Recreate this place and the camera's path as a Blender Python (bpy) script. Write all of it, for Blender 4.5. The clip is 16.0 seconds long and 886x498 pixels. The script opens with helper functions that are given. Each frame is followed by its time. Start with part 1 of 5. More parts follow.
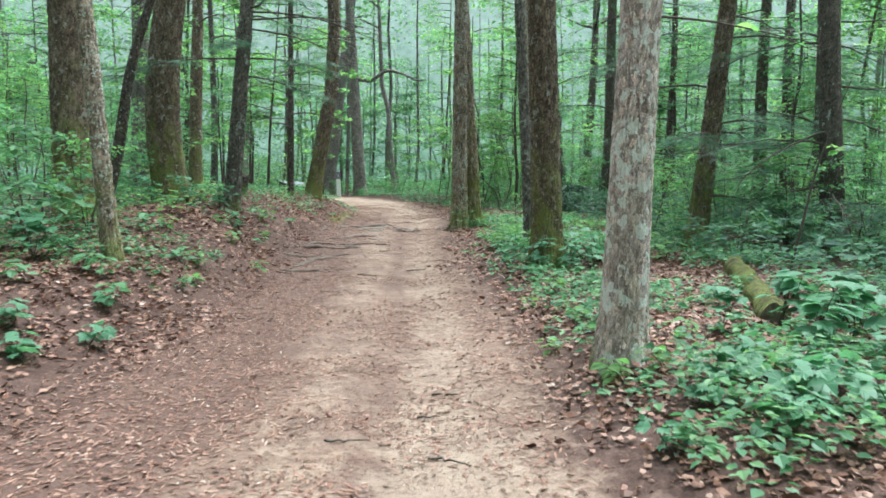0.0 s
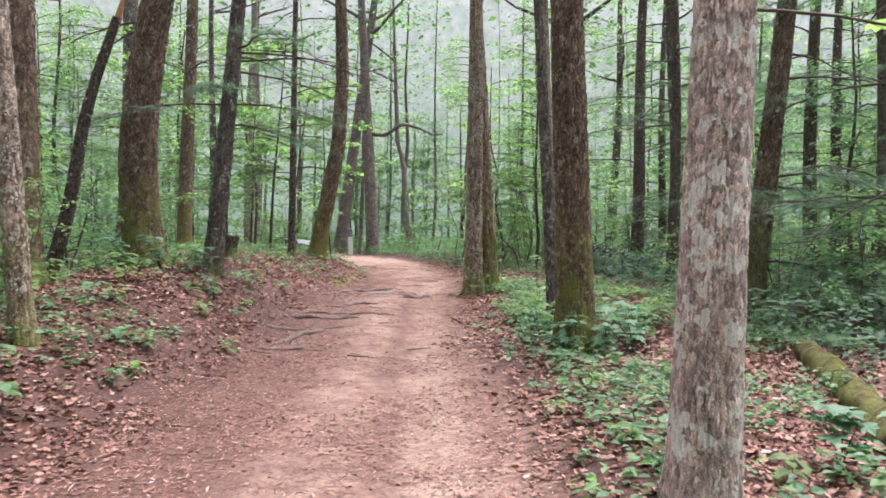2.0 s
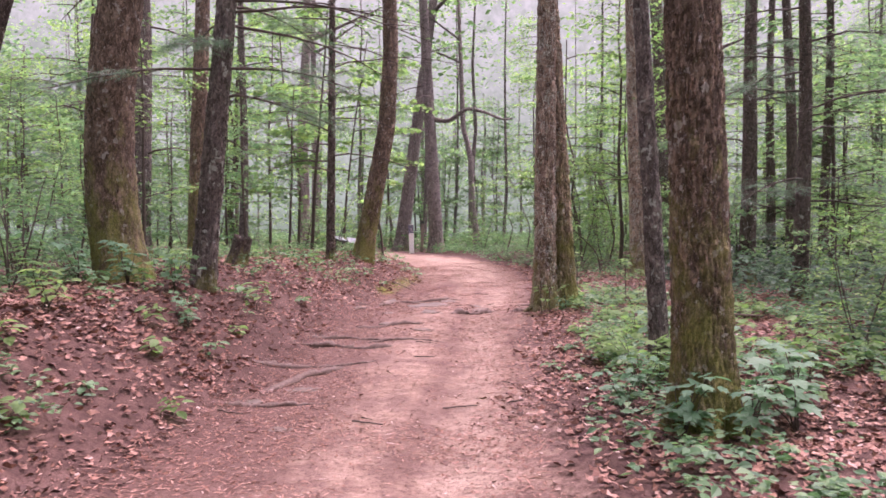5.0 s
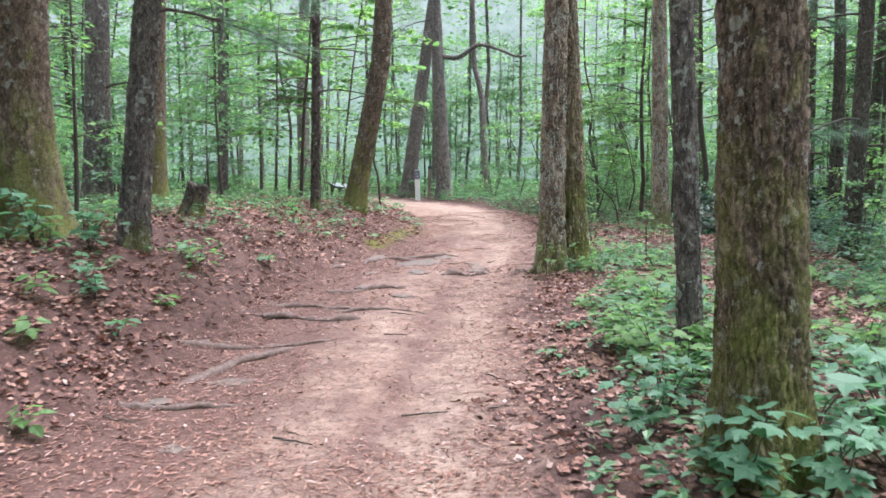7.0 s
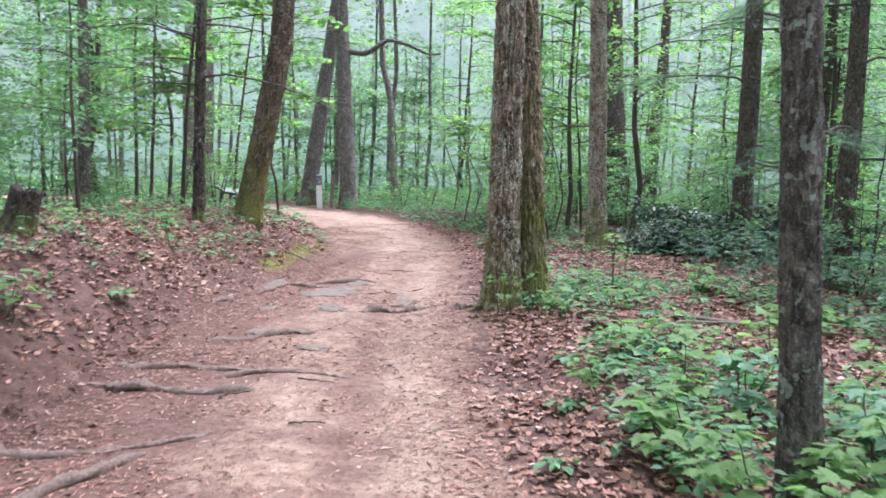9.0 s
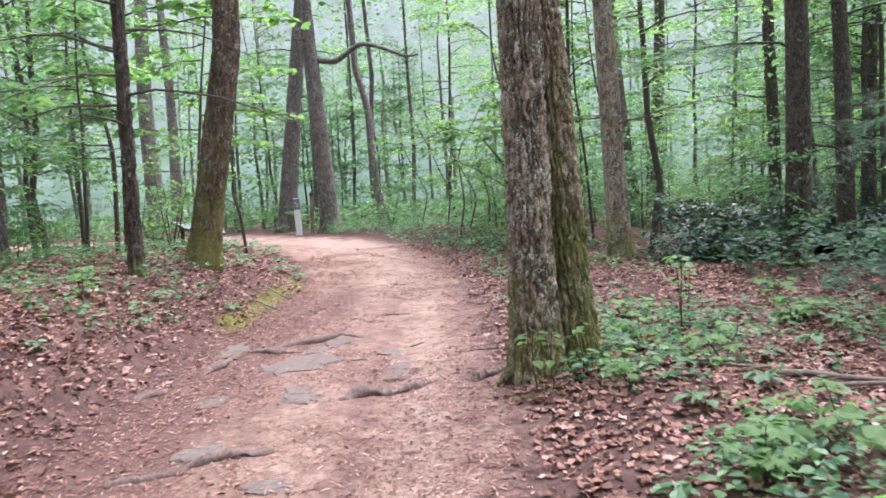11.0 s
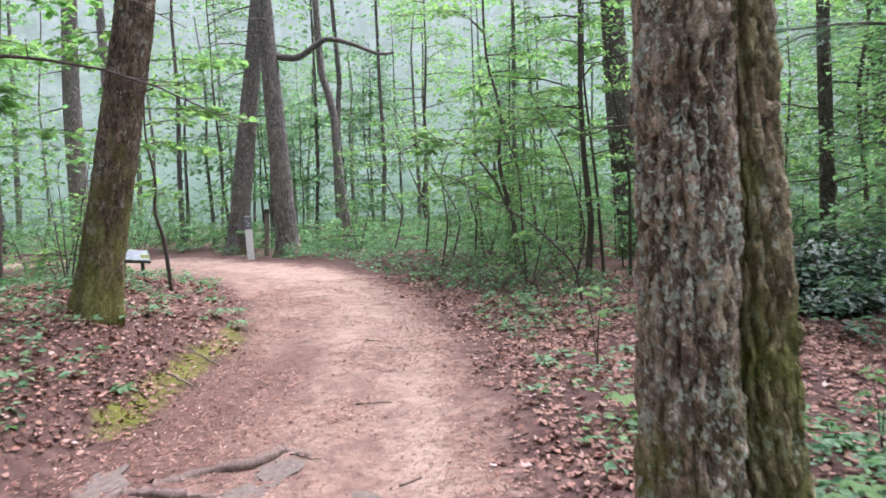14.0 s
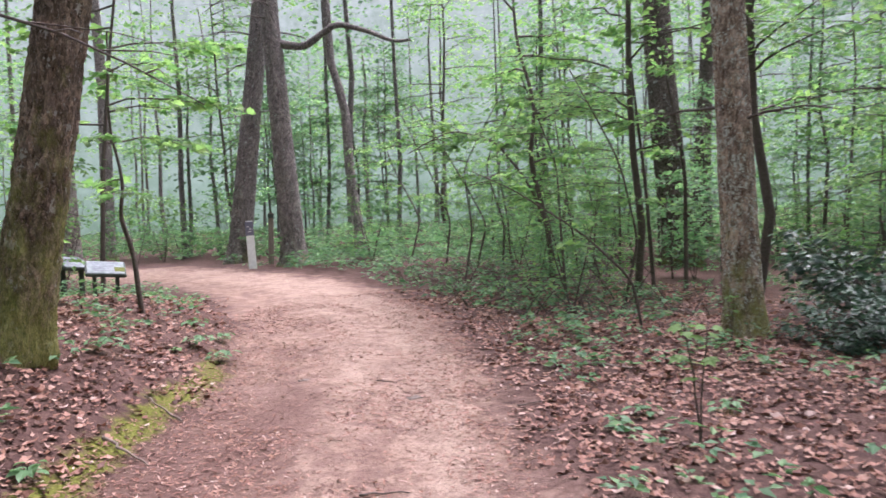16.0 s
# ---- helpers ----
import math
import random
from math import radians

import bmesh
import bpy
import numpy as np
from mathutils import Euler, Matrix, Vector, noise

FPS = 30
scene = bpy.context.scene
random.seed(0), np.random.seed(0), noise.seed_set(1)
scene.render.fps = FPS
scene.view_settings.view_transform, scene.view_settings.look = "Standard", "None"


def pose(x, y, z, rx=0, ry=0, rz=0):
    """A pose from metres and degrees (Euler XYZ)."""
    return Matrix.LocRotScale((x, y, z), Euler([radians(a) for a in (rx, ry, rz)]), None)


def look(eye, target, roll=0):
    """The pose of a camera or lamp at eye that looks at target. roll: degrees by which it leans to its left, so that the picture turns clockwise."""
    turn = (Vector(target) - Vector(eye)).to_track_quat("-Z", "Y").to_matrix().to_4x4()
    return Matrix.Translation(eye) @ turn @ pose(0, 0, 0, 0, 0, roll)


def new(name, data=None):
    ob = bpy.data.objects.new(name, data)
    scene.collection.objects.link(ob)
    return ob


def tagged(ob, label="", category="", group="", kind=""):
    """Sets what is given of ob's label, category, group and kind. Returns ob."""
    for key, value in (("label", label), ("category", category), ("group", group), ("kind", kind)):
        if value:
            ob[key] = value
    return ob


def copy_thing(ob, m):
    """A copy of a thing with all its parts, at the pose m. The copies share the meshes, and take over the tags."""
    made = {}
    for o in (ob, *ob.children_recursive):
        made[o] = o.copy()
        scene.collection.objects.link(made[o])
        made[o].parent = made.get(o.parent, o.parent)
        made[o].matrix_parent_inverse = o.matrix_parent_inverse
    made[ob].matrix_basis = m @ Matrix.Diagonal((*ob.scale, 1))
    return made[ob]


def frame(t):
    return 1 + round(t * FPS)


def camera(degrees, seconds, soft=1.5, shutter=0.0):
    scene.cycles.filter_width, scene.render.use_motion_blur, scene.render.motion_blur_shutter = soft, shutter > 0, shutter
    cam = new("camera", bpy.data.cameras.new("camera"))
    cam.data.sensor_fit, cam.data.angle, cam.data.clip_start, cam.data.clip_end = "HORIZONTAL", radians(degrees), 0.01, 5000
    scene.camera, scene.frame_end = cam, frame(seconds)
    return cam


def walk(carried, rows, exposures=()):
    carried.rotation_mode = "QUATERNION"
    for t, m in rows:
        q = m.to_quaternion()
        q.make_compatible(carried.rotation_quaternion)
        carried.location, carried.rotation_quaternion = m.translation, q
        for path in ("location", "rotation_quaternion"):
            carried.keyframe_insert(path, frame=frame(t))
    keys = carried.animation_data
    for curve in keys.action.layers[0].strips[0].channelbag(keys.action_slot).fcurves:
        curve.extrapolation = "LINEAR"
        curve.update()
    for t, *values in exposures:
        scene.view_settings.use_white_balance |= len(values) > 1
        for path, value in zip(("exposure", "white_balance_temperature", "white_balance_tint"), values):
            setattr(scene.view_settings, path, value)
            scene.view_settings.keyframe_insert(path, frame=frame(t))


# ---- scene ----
cam = camera(58.3, 16.0, soft=1.6, shutter=0.4)
METRES, EYE, TILT, LEAN, TURN = 18.0, 1.58, -5.0, 0.0, 0.0
ROWS = [
    (0.0, 0.0, 0.0, 0.0, 0.0, 0.0, 0.0),
    (0.5, 0.0027, 0.0275, 0.0032, -1.27, 0.51, -0.56),
    (1.0, 0.0007, 0.0535, 0.0064, -4.62, 0.97, -1.14),
    (1.5, 0.0088, 0.081, 0.0124, 1.02, 3.8, 0.52),
    (2.0, 0.0098, 0.1087, 0.014, 1.49, 4.05, -0.35),
    (2.5, 0.0077, 0.1396, 0.0165, -0.6, 2.65, 0.33),
    (3.0, 0.0087, 0.1722, 0.022, 2.98, 3.17, -1.18),
    (3.5, 0.0066, 0.2019, 0.0262, 5.28, 4.27, -0.42),
    (4.0, 0.0111, 0.231, 0.0282, 4.1, 4.33, 1.52),
    (4.5, 0.014, 0.2649, 0.0327, 5.74, 4.2, 0.34),
    (7.0, 0.0265, 0.4011, 0.0476, 8.28, -0.44, -0.79),
    (7.5, 0.0198, 0.433, 0.0486, 7.34, -0.2, -1.09),
    (8.0, 0.012, 0.4664, 0.0489, 6.61, -1.29, -1.55),
    (8.5, 0.0015, 0.5023, 0.0563, 6.87, -0.96, 0.29),
    (9.0, -0.0082, 0.5368, 0.0605, 0.84, 0.17, -1.38),
    (9.5, -0.0123, 0.5717, 0.0666, 1.92, -0.12, 2.07),
    (12.0, -0.0202, 0.7431, 0.0883, -0.29, 1.15, 3.35),
    (12.5, -0.0278, 0.7754, 0.0931, -0.95, 0.09, 1.65),
    (13.0, -0.0275, 0.8066, 0.0963, -1.1, -0.59, 1.13),
    (13.5, -0.0306, 0.8352, 0.0995, -0.93, 0.17, 2.02),
    (14.0, -0.0329, 0.8648, 0.104, -2.32, 1.71, 2.6),
    (14.5, -0.0325, 0.8946, 0.1089, 0.45, 2.8, 2.51),
    (15.0, -0.0361, 0.9253, 0.1117, -4.24, 3.42, 1.04),
    (15.5, -0.0371, 0.9538, 0.1127, -3.63, 2.44, 2.05),
    (16.0, -0.036, 0.9826, 0.1147, -1.17, 1.98, 2.61),
]
EXPOSURES = [
    (0.0, 1.94, 5640, 0), (1.0, 1.98, 5790, 8), (1.5, 1.98, 6190, 19), (2.0, 1.98, 6340, 32), (2.5, 1.98, 6490, 50), (3.5, 1.98, 6590, 60), (4.7, 1.98, 6590, 62),
    (6.8, 2.13, 5790, 22), (7.5, 2.23, 5840, 32), (8.0, 2.13, 6080, 36), (9.0, 2.18, 5680, 24), (9.7, 2.18, 5630, 21), (12.0, 2.14, 6080, 38), (13.0, 2.19, 5830, 18), (13.5, 2.19, 5780, 16), (14.0, 2.04, 5880, 30), (14.5, 2.09, 5930, 38), (15.5, 2.00, 5980, 40), (16.0, 1.95, 6030, 36),
]
walk(cam, [(t, pose(0, 0, EYE, TILT, LEAN, TURN) @ pose(METRES * x, METRES * y, METRES * z, 90 + pitch, roll, yaw)) for t, x, y, z, yaw, pitch, roll in ROWS], EXPOSURES)

# ---- sky and light: a bright overcast morning, its mist painted into far colours ----
world = bpy.data.worlds.new("overcast_sky")
scene.world = world
world.use_nodes = True
wn, wl = world.node_tree.nodes, world.node_tree.links
sky = wn.new("ShaderNodeTexSky")
sky.sky_type, sky.sun_disc = "NISHITA", False
sky.sun_elevation, sky.sun_rotation = radians(58), radians(30)
sky.air_density, sky.dust_density, sky.ozone_density = 1.0, 4.0, 1.0
grey = wn.new("ShaderNodeHueSaturation")
grey.inputs["Saturation"].default_value = 0.28
wl.new(sky.outputs[0], grey.inputs["Color"])
wl.new(grey.outputs[0], wn["Background"].inputs["Color"])
wn["Background"].inputs["Strength"].default_value = 0.15
sun = new("sun", bpy.data.lights.new("sun", "SUN"))
sun.data.energy, sun.data.angle, sun.data.color = 1.5, radians(40), (1.0, 0.97, 0.92)
sun.matrix_world = look((9, 16, 30), (0, 14, 0))


# ---- materials ----
class Graph:
    """A small node graph for one material."""

    def __init__(self, name):
        self.mat = bpy.data.materials.new(name)
        self.mat.use_nodes = True
        self.nt = self.mat.node_tree
        self.bsdf = self.nt.nodes["Principled BSDF"]
        self.out = self.nt.nodes["Material Output"]

    def node(self, kind, **values):
        n = self.nt.nodes.new("ShaderNode" + kind)
        for key, v in values.items():
            if isinstance(v, bpy.types.NodeSocket):
                self.nt.links.new(v, n.inputs[key.replace("_", " ")])
            else:
                n.inputs[key.replace("_", " ")].default_value = v
        return n

    def link(self, a, b):
        self.nt.links.new(a, b)

    def coords(self, scale=(1, 1, 1), own=True):
        tc = self.node("TexCoord").outputs["Object"] if own else self.node("NewGeometry").outputs["Position"]
        m = self.node("Mapping", Vector=tc)
        m.inputs["Scale"].default_value = scale
        return m.outputs[0]

    def noise(self, vec, scale, detail=5.0, rough=0.6):
        return self.node("TexNoise", Vector=vec, Scale=scale, Detail=detail, Roughness=rough).outputs["Fac"]

    def ramp(self, fac, *stops):
        n = self.node("ValToRGB", Fac=fac)
        el = n.color_ramp.elements
        while len(el) < len(stops):
            el.new(0.5)
        for e, (p, c) in zip(el, stops):
            e.position, e.color = p, (*c, 1) if len(c) == 3 else c
        return n.outputs[0]

    def mix(self, fac, a, b, mode="MIX"):
        n = self.nt.nodes.new("ShaderNodeMix")
        n.data_type, n.blend_type = "RGBA", mode
        for i, v in ((0, fac), (6, a), (7, b)):
            if isinstance(v, bpy.types.NodeSocket):
                self.link(v, n.inputs[i])
            else:
                n.inputs[i].default_value = (*v, 1) if isinstance(v, tuple) else v
        return n.outputs[2]

    def maths(self, op, a, b=0.5):
        n = self.nt.nodes.new("ShaderNodeMath")
        n.operation = op
        for i, v in ((0, a), (1, b)):
            if isinstance(v, bpy.types.NodeSocket):
                self.link(v, n.inputs[i])
            else:
                n.inputs[i].default_value = v
        return n.outputs[0]

    def grade(self, v, a, b):
        n = self.node("MapRange", Value=v)
        n.inputs[1].default_value, n.inputs[2].default_value = a, b
        return n.outputs[0]

    def bump(self, height, strength=0.6, distance=0.02):
        b = self.node("Bump", Height=height, Strength=strength, Distance=distance)
        self.link(b.outputs[0], self.bsdf.inputs["Normal"])

    def done(self, colour, rough=0.85, spec=0.3):
        for key, v in (("Base Color", colour), ("Roughness", rough), ("Specular IOR Level", spec)):
            if isinstance(v, bpy.types.NodeSocket):
                self.link(v, self.bsdf.inputs[key])
            else:
                self.bsdf.inputs[key].default_value = (*v, 1) if isinstance(v, tuple) else v
        return self.mat


def bark(name, dark, mid, pale, lichen=0.0, moss=0.0, moss_top=0.8, plate=16.0, lichen_colour=(0.42, 0.47, 0.40), patch_size=24.0, seam=0.45):
    """Plated bark: weathered plates, furrows darkened like shade toward inner-bark brown, pale lichen crusts, moss near
    the ground.
    The mesh attribute 'furrow' is 0 on the outer plates and 1 down in the furrows; 'tint' differs from plate to plate."""
    g = Graph(name)
    furrow = g.node("Attribute")
    furrow.attribute_name = "furrow"
    outer = g.maths("SUBTRACT", 1.0, furrow.outputs["Fac"])
    tint = g.node("Attribute")
    tint.attribute_name = "tint"
    v = g.coords((1, 1, 0.45))
    fine = g.noise(v, 60.0, 6.0, 0.7)
    big = g.noise(g.coords((1, 1, 0.5)), 3.0, 3.0)
    streak = g.noise(g.coords((1, 1, 0.12)), plate * 2.6, 4.0, 0.65)
    tone = g.maths("ADD", g.maths("ADD", g.maths("MULTIPLY", fine, 0.45), g.maths("MULTIPLY", big, 0.3)), g.maths("ADD", g.maths("MULTIPLY", streak, 0.2), g.maths("MULTIPLY", tint.outputs["Fac"], 0.22)))
    col = g.ramp(tone, (0.42, dark), (0.62, mid), (0.84, pale))
    crease_dark = tuple(c * k for c, k in zip(dark, (0.85, 0.70, 0.60)))
    # crease shade put into the colour, along with the inner bark's brown
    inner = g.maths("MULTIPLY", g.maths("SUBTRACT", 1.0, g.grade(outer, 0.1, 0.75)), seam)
    col = g.mix(inner, col, crease_dark)
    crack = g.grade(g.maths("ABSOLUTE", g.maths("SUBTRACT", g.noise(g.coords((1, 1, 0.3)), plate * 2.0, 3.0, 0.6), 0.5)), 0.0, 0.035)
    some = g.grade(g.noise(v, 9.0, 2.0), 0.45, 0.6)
    col = g.mix(g.maths("MULTIPLY", g.maths("MULTIPLY", g.maths("SUBTRACT", 1.0, crack), some), 0.6), col, crease_dark)
    chips = g.nt.nodes.new("ShaderNodeTexVoronoi")
    chips.inputs["Scale"].default_value = plate * 2.6
    g.link(g.mix(0.06, g.coords((1, 1, 0.5)), g.node("TexNoise", Vector=g.coords(), Scale=16.0, Detail=4.0).outputs["Color"]), chips.inputs["Vector"])
    chip = g.node("SeparateXYZ", Vector=chips.outputs["Color"]).outputs[0]
    col = g.mix(0.9, col, g.ramp(chip, (0.0, (0.5, 0.48, 0.45)), (0.5, (0.95, 0.95, 0.95)), (1.0, (1.7, 1.65, 1.58))), "MULTIPLY")
    flake = g.grade(g.noise(g.coords((1, 1, 0.5)), 46.0, 5.0, 0.75), 0.55, 0.61)
    col = g.mix(g.maths("MULTIPLY", flake, 0.55), col, pale)
    grit = g.noise(g.coords((1, 1, 0.6)), 170.0, 4.0, 0.7)
    col = g.mix(0.9, col, g.ramp(grit, (0.36, (0.55, 0.55, 0.55)), (0.5, (1.0, 1.0, 1.0)), (0.64, (1.6, 1.6, 1.55))), "MULTIPLY")
    if lichen:
        warped = g.mix(0.06, g.coords((1, 1, 0.85)), g.node("TexNoise", Vector=g.coords(), Scale=26.0, Detail=4.0).outputs["Color"])
        cell = g.nt.nodes.new("ShaderNodeTexVoronoi")
        cell.inputs["Scale"].default_value = patch_size
        g.link(warped, cell.inputs["Vector"])
        pick = g.node("SeparateXYZ", Vector=cell.outputs["Color"]).outputs[0]
        where = g.noise(g.coords((1, 1, 0.8)), 4.5, 4.0, 0.7)
        crust = g.grade(g.maths("ADD", g.maths("MULTIPLY", pick, 0.5), where), 1.10 - 0.30 * lichen, 1.15 - 0.30 * lichen)
        frayed = g.grade(g.maths("ADD", g.noise(g.coords(), 75.0, 5.0, 0.75), g.maths("MULTIPLY", crust, 0.35)), 0.62, 0.78)
        crust = g.maths("MULTIPLY", g.maths("MULTIPLY", crust, frayed), g.grade(outer, 0.05, 0.35))
        specks = g.maths("MULTIPLY", g.grade(g.noise(g.coords((1, 1, 0.6)), 48.0, 5.0, 0.75), 0.60 - 0.03 * lichen, 0.65), 0.6)
        col = g.mix(g.maths("MAXIMUM", g.maths("MULTIPLY", crust, 0.9), specks), col, g.mix(g.grade(grit, 0.4, 0.62), tuple(c * 0.7 for c in lichen_colour), lichen_colour))
    if moss:
        z = g.node("SeparateXYZ", Vector=g.coords()).outputs[2]
        low = g.maths("SUBTRACT", 1.0, g.grade(z, 0.0, moss_top))
        patch = g.grade(g.maths("ADD", g.noise(g.coords((1, 1, 0.5)), 5.0, 6.0, 0.7), g.maths("MULTIPLY", low, 0.35)), 0.78 - 0.2 * moss, 1.02 - 0.2 * moss)
        col = g.mix(g.maths("MULTIPLY", patch, 0.8), col, g.mix(g.grade(g.maths("ADD", fine, grit), 0.75, 1.2), (0.075, 0.09, 0.022), (0.28, 0.30, 0.075)))
    g.bump(g.maths("ADD", g.maths("MULTIPLY", crack, 0.25), g.maths("ADD", g.maths("MULTIPLY", fine, 0.6), g.maths("MULTIPLY", chip, 0.6))), 1.0, 0.03)
    return g.done(col, 0.9, 0.2)


def leafy(name, a, b, c, through_it=0.45, rough=0.5):
    """Living leaves: hue varies from leaf to leaf, light comes through."""
    g = Graph(name)
    r = g.node("NewGeometry").outputs["Random Per Island"]
    patch = g.noise(g.coords(own=False), 0.8, 2.0)
    tone = g.maths("ADD", g.maths("MULTIPLY", r, 0.6), g.maths("MULTIPLY", patch, 0.45))
    col = g.ramp(tone, (0.2, a), (0.5, b), (0.85, c))
    g.done(col, rough, 0.35)
    tr = g.node("BsdfTranslucent", Color=g.mix(1.0, col, (1.2, 1.35, 0.95), "MULTIPLY"))
    mx = g.node("MixShader", Fac=through_it)
    g.link(g.bsdf.outputs[0], mx.inputs[1])
    g.link(tr.outputs[0], mx.inputs[2])
    g.link(mx.outputs[0], g.out.inputs["Surface"])
    return g.mat


def plain(name, a, b, scale=30.0, rough=0.8, stretch=(1, 1, 1)):
    g = Graph(name)
    n = g.noise(g.coords(stretch), scale, 6.0, 0.65)
    g.bump(n, 0.4, 0.004)
    return g.done(g.ramp(n, (0.3, a), (0.7, b)), rough)


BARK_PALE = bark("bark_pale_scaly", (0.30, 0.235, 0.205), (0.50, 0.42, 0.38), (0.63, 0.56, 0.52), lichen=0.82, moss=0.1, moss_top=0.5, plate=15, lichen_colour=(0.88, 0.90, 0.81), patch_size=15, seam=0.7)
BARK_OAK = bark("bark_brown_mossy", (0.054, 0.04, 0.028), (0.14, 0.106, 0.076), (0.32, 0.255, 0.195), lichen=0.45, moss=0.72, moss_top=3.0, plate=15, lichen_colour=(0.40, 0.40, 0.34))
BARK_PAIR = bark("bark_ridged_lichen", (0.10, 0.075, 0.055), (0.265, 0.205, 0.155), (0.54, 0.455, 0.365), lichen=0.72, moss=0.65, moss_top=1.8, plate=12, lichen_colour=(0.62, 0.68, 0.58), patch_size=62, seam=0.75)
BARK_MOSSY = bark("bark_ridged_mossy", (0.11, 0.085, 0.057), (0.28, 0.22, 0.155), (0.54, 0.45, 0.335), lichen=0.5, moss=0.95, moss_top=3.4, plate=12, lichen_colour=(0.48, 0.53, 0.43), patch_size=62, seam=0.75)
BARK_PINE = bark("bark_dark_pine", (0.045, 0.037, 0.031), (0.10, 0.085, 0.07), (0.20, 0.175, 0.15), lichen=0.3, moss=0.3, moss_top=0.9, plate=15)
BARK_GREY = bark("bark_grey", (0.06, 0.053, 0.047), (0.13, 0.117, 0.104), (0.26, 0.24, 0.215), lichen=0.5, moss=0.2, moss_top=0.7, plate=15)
# paler than the near barks: distance haze put into the bark colour
BARK_HAZED = bark("bark_far_hazed", (0.10, 0.09, 0.082), (0.19, 0.172, 0.157), (0.30, 0.28, 0.26), lichen=0.3, moss=0.2, moss_top=0.7, plate=16)
TWIG = plain("twig_bark", (0.04, 0.033, 0.026), (0.11, 0.09, 0.072), 40)
DEAD = plain("dead_twig", (0.10, 0.08, 0.06), (0.24, 0.20, 0.16), 40)
LEAF_UNDER = leafy("understory_leaf", (0.07, 0.16, 0.088), (0.12, 0.24, 0.122), (0.195, 0.33, 0.155), 0.6)
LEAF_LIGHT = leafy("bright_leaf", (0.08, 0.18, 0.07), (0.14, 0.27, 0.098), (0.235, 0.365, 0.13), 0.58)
LEAF_GROUND = leafy("ground_leaf", (0.055, 0.135, 0.07), (0.10, 0.22, 0.108), (0.175, 0.31, 0.135), 0.42, 0.42)
LEAF_BLUE = leafy("blue_green_leaf", (0.055, 0.14, 0.08), (0.095, 0.22, 0.122), (0.145, 0.29, 0.155), 0.42, 0.45)
LEAF_DARK = leafy("evergreen_leaf", (0.016, 0.042, 0.026), (0.034, 0.08, 0.048), (0.065, 0.13, 0.075), 0.2, 0.3)
NEEDLE = leafy("conifer_needles", (0.05, 0.105, 0.075), (0.08, 0.155, 0.105), (0.12, 0.21, 0.135), 0.45, 0.6)
CANOPY = leafy("canopy_leaf", (0.05, 0.12, 0.05), (0.085, 0.18, 0.07), (0.14, 0.25, 0.10), 0.6)


def litter_material():
    g = Graph("leaf_litter")
    r = g.node("NewGeometry").outputs["Random Per Island"]
    col = g.ramp(r, (0.0, (0.08, 0.037, 0.024)), (0.3, (0.20, 0.094, 0.06)), (0.65, (0.30, 0.155, 0.105)), (0.94, (0.39, 0.24, 0.175)), (1.0, (0.48, 0.38, 0.32)))
    n = g.noise(g.coords(own=False), 90.0, 3.0)
    return g.done(g.mix(0.35, col, g.ramp(n, (0.35, (0.4, 0.36, 0.34)), (0.7, (1, 1, 1))), "MULTIPLY"), 0.6, 0.35)


LITTER = litter_material()


